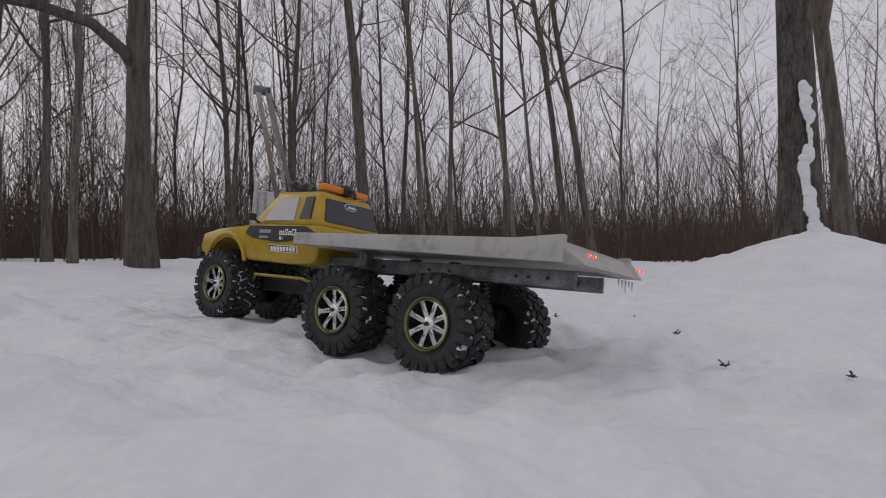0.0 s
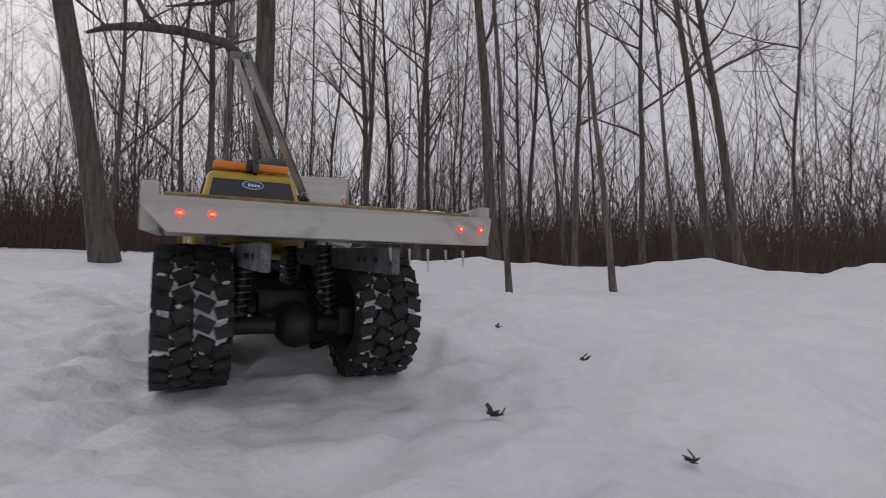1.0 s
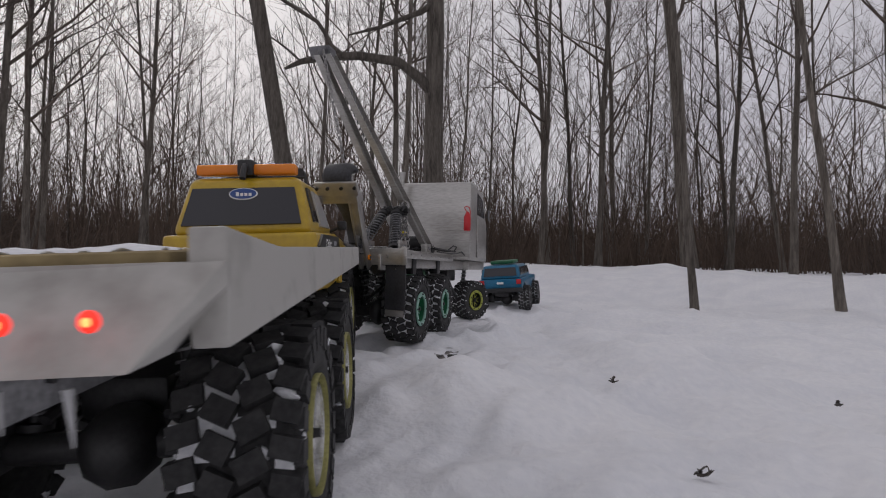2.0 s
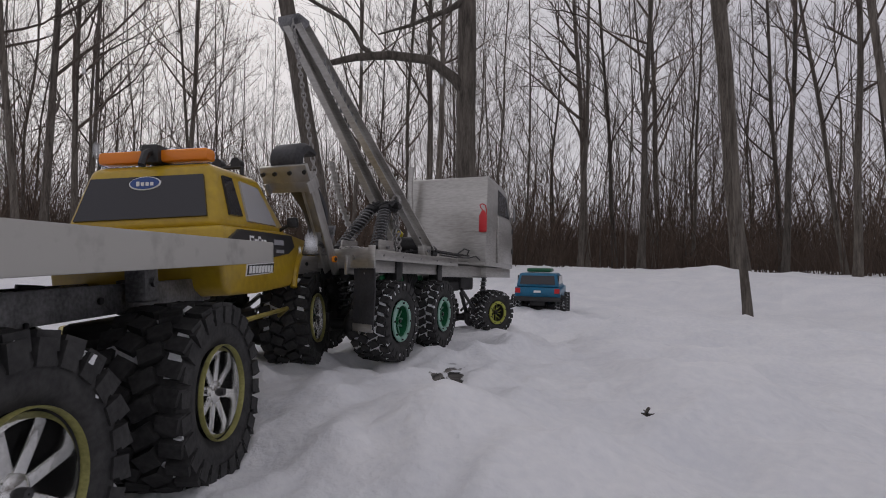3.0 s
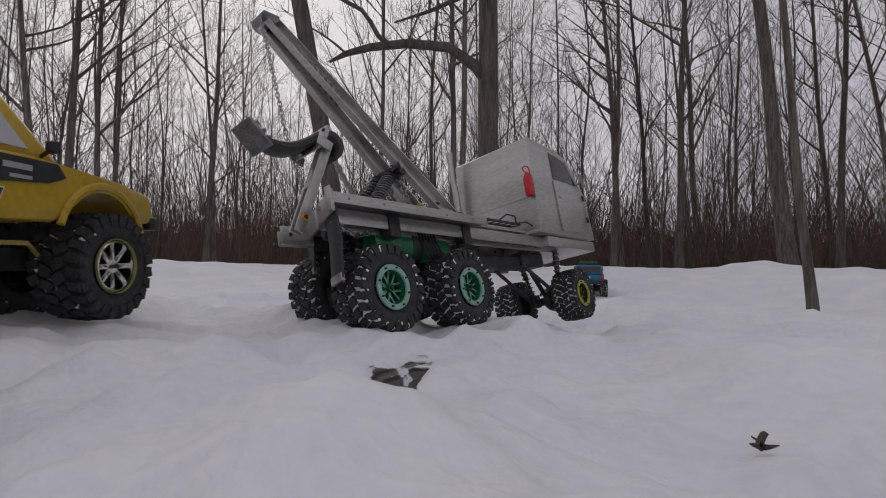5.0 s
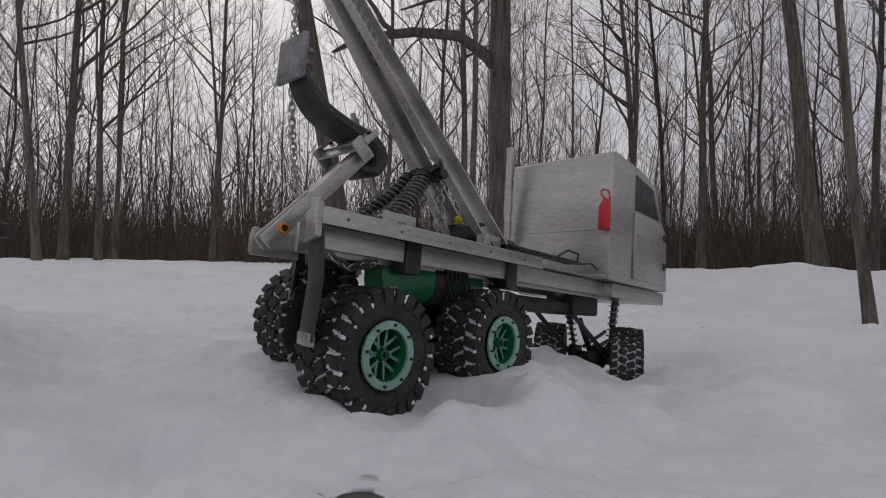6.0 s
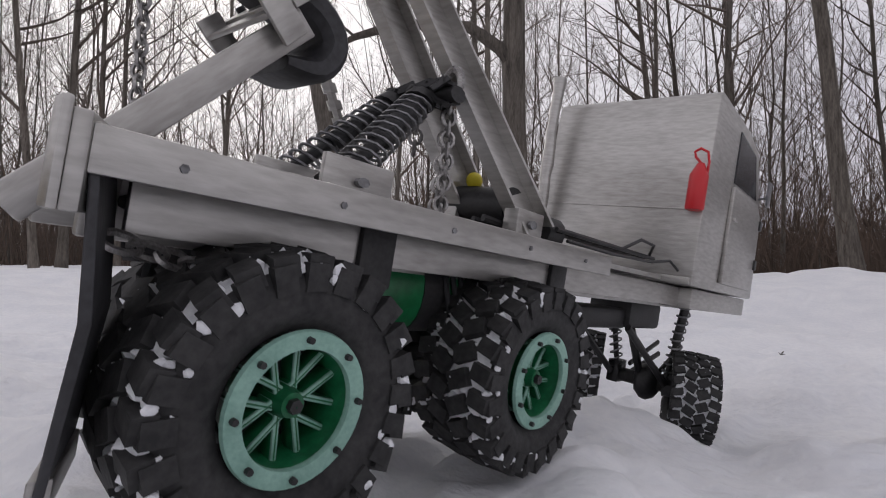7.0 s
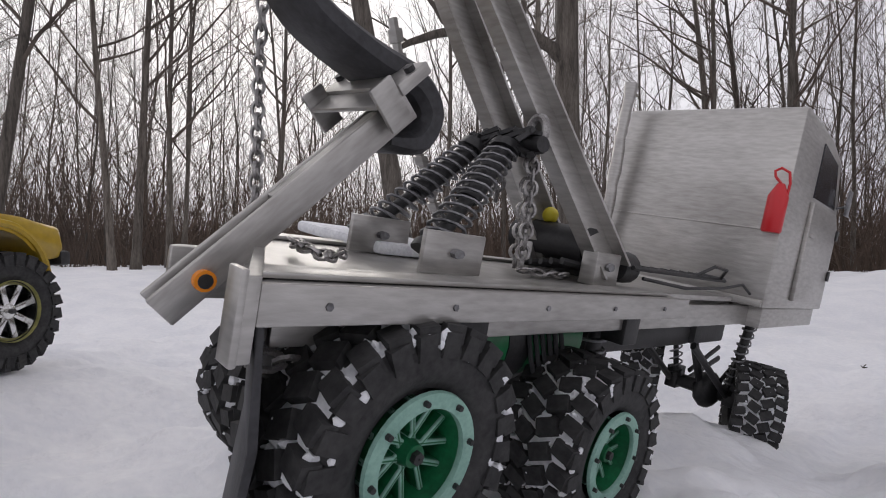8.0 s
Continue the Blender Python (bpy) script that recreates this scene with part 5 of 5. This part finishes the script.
def snow_flakes():
    """A flurry shaken loose, drifting down past the trucks."""
    rng = random.Random(31)
    bm = bmesh.new()
    for _ in range(150):
        r = rng.uniform(0.0008, 0.0022)
        bmesh.ops.create_icosphere(bm, subdivisions=1, radius=r, matrix=Matrix.Translation((rng.gauss(0, 0.14), rng.gauss(0, 0.14), rng.gauss(0, 0.16))) @ Matrix.Diagonal((1, rng.uniform(0.6, 1.3), rng.uniform(0.6, 1.4), 1)))
    return tagged(new("snow_flakes", smooth(mesh_of(bm, "snow_flakes", PACKED))), "loose white snow flakes falling through the air", "snow", "", "stuff")


flakes = snow_flakes()


def motions():
    walk(truck, [
        (0.0, pose(0.339, 1.069, -0.018, 2.37, 6.15, 46.61)),
        (0.5, pose(0.340, 1.083, -0.016, 2.33, 1.73, 39.18)),
        (1.0, pose(0.401, 0.996, -0.007, 0.29, -0.20, 36.40)),
        (1.5, pose(0.443, 0.863, -0.005, -0.14, -1.07, 36.73)),
        (2.0, pose(0.423, 0.868, -0.010, 1.10, -3.31, 34.16)),
        (3.5, pose(0.299, 0.860, 0.001, -1.17, -3.61, 29.79)),
        (4.0, pose(0.222, 0.859, 0.011, -1.67, 0.42, 27.0)),
        (4.75, pose(0.100, 0.860, 0.014, 0.00, -0.60, 29.5)),
        (5.4, pose(0.004, 0.862, 0.014, 1.20, -1.30, 32.2)),
        (6.5, pose(-0.080, 0.930, 0.020, 1.20, -1.10, 36)),
        (7.4, pose(-0.090, 0.945, 0.024, 1.20, -1.10, 37)),
        (8.0, pose(-0.186, 1.036, 0.032, 1.20, -1.20, 40)),
    ])
    walk(tower, [
        (0.0, pose(-0.060, 1.700, 0.000, -2.00, 4.00, 12.60)),
        (1.0, pose(0.090, 1.605, 0.004, -0.90, 0.40, 14.40)),
        (1.5, pose(0.109, 1.568, 0.008, -0.85, 0.00, 14.60)),
        (2.0, pose(0.124, 1.532, 0.006, -0.85, -0.64, 14.67)),
        (3.5, pose(0.119, 1.484, 0.000, -1.95, -1.52, 9.90)),
        (4.0, pose(0.099, 1.530, 0.002, -1.01, -7.02, 6.47)),
        (5.5, pose(0.054, 1.721, -0.006, -2.45, -13.78, -3.55)),
        (6.2, pose(0.072, 1.711, -0.009, -6.99, 5.62, -3.66)),
        (6.5, pose(0.053, 1.712, 0.004, -7.13, 10.78, -4.39)),
        (7.0, pose(0.051, 1.706, 0.015, -5.14, 6.73, -3.01)),
        (7.5, pose(0.043, 1.655, 0.005, -4.46, 10.43, -2.14)),
        (8.0, pose(0.039, 1.654, 0.013, -3.27, 10.53, -2.23)),
    ])
    # the lift arm swings forward as the truck pulls away
    walk(tower_arm, [(t, pose(0.028, -0.099, 0.183, rx)) for t, rx in ((0.0, 124), (4.2, 122), (4.75, 86), (5.3, 52), (5.7, 48), (8.0, 48))])
    walk(tower_sling, [(t, pose(*sling_pin, rx)) for t, rx in ((0.0, 86), (4.2, 84), (4.75, 46), (5.3, 8), (5.7, 0), (8.0, 0))])
    # rear wheels of the tow truck ride up and down on their suspension as they roll
    ride = {0: ((0.0, 0.086, 0), (2.0, 0.086, 0), (3.5, 0.089, 0), (4.0, 0.070, -10), (4.75, 0.067, -75), (5.5, 0.065, -140), (6.2, 0.077, -140), (6.5, 0.092, -135), (7.0, 0.104, -130), (7.5, 0.119, -125), (8.0, 0.120, -122)),
            1: ((0.0, 0.085, 0), (2.0, 0.085, 0), (3.5, 0.090, 0), (4.0, 0.073, -10), (4.75, 0.068, -75), (5.5, 0.064, -140), (6.2, 0.096, -140), (6.5, 0.111, -135), (7.0, 0.104, -130), (7.5, 0.092, -125), (8.0, 0.084, -122))}
    for i, wheel in enumerate(tower_wheels[:4]):
        side = 1 if i < 2 else -1
        walk(wheel, [(q, pose(0.088 if side > 0 else -0.066, (-0.022, 0.166)[i % 2] + (0 if side > 0 else 0.040), z if side > 0 else 0.108 - z * 0.15, side * (20 + 25 * i + spin), 0, 0 if side > 0 else 180)) for q, z, spin in ride[i % 2]])
    for i, wheel in enumerate(tower_wheels[4:]):
        side = 1 if i == 0 else -1
        steer = ((0.0, 0.068, -28, 0), (2.0, 0.068, -30, 0), (4.2, 0.062, -32, -20), (4.85, 0.054, -6, -80), (5.5, 0.048, 22, -140), (6.2, 0.052, 24, -140), (7.0, 0.044, 24, -130), (8.0, 0.047, 24, -122))
        walk(wheel, [(q, pose(side * 0.080, 0.622, z, side * spin, 0, turn + (0 if side > 0 else 180))) for q, z, turn, spin in steer])
    rolls = ((0.0, 0), (0.5, 0), (1.0, 0), (1.5, 0), (2.0, 0), (3.3, 0), (4.2, -40), (4.8, -110), (5.5, -190), (6.1, -260), (6.7, -330), (7.3, -400), (8.0, -480))
    for i, wheel in enumerate(truck_wheels):
        side = 1 if i < 3 else -1
        lift = ((0.0, 0.0), (0.6, 0.001), (1.0, 0.016), (1.5, 0.016), (2.0, 0.004), (8.0, 0.0))
        walk(wheel, [(q, pose(side * (0.100, 0.100, 0.070)[i % 3], (0.0, 0.2, 0.610)[i % 3], (0.072, 0.072, 0.090)[i % 3] + (float(np.interp(q, *zip(*lift))) if i % 3 == 0 else 0), side * (12 + 17 * i + spin), 0, 0 if side > 0 else 180)) for q, spin in rolls])
    walk(suv, [
        (0.0, pose(-0.06, 2.60, -0.04, 2, -8, 6)),
        (1.5, pose(-0.08, 2.72, -0.03, 4, -10, 8)),
        (2.0, pose(-0.10, 2.80, -0.03, 2, -5, 12)),
        (3.5, pose(-0.17, 3.05, -0.07, 0, 0, 19)),
        (4.0, pose(-0.30, 3.45, -0.075, 0, 0, 20)),
        (8.0, pose(-0.95, 5.3, 0.08, 0, 0, 20)),
    ])
    walk(flakes, [(0.0, pose(0.30, 0.95, 3.1)), (3.3, pose(0.36, 1.0, 0.28)), (4.2, pose(0.38, 1.02, -0.50)), (8.0, pose(0.40, 1.05, -3.8))])


motions()
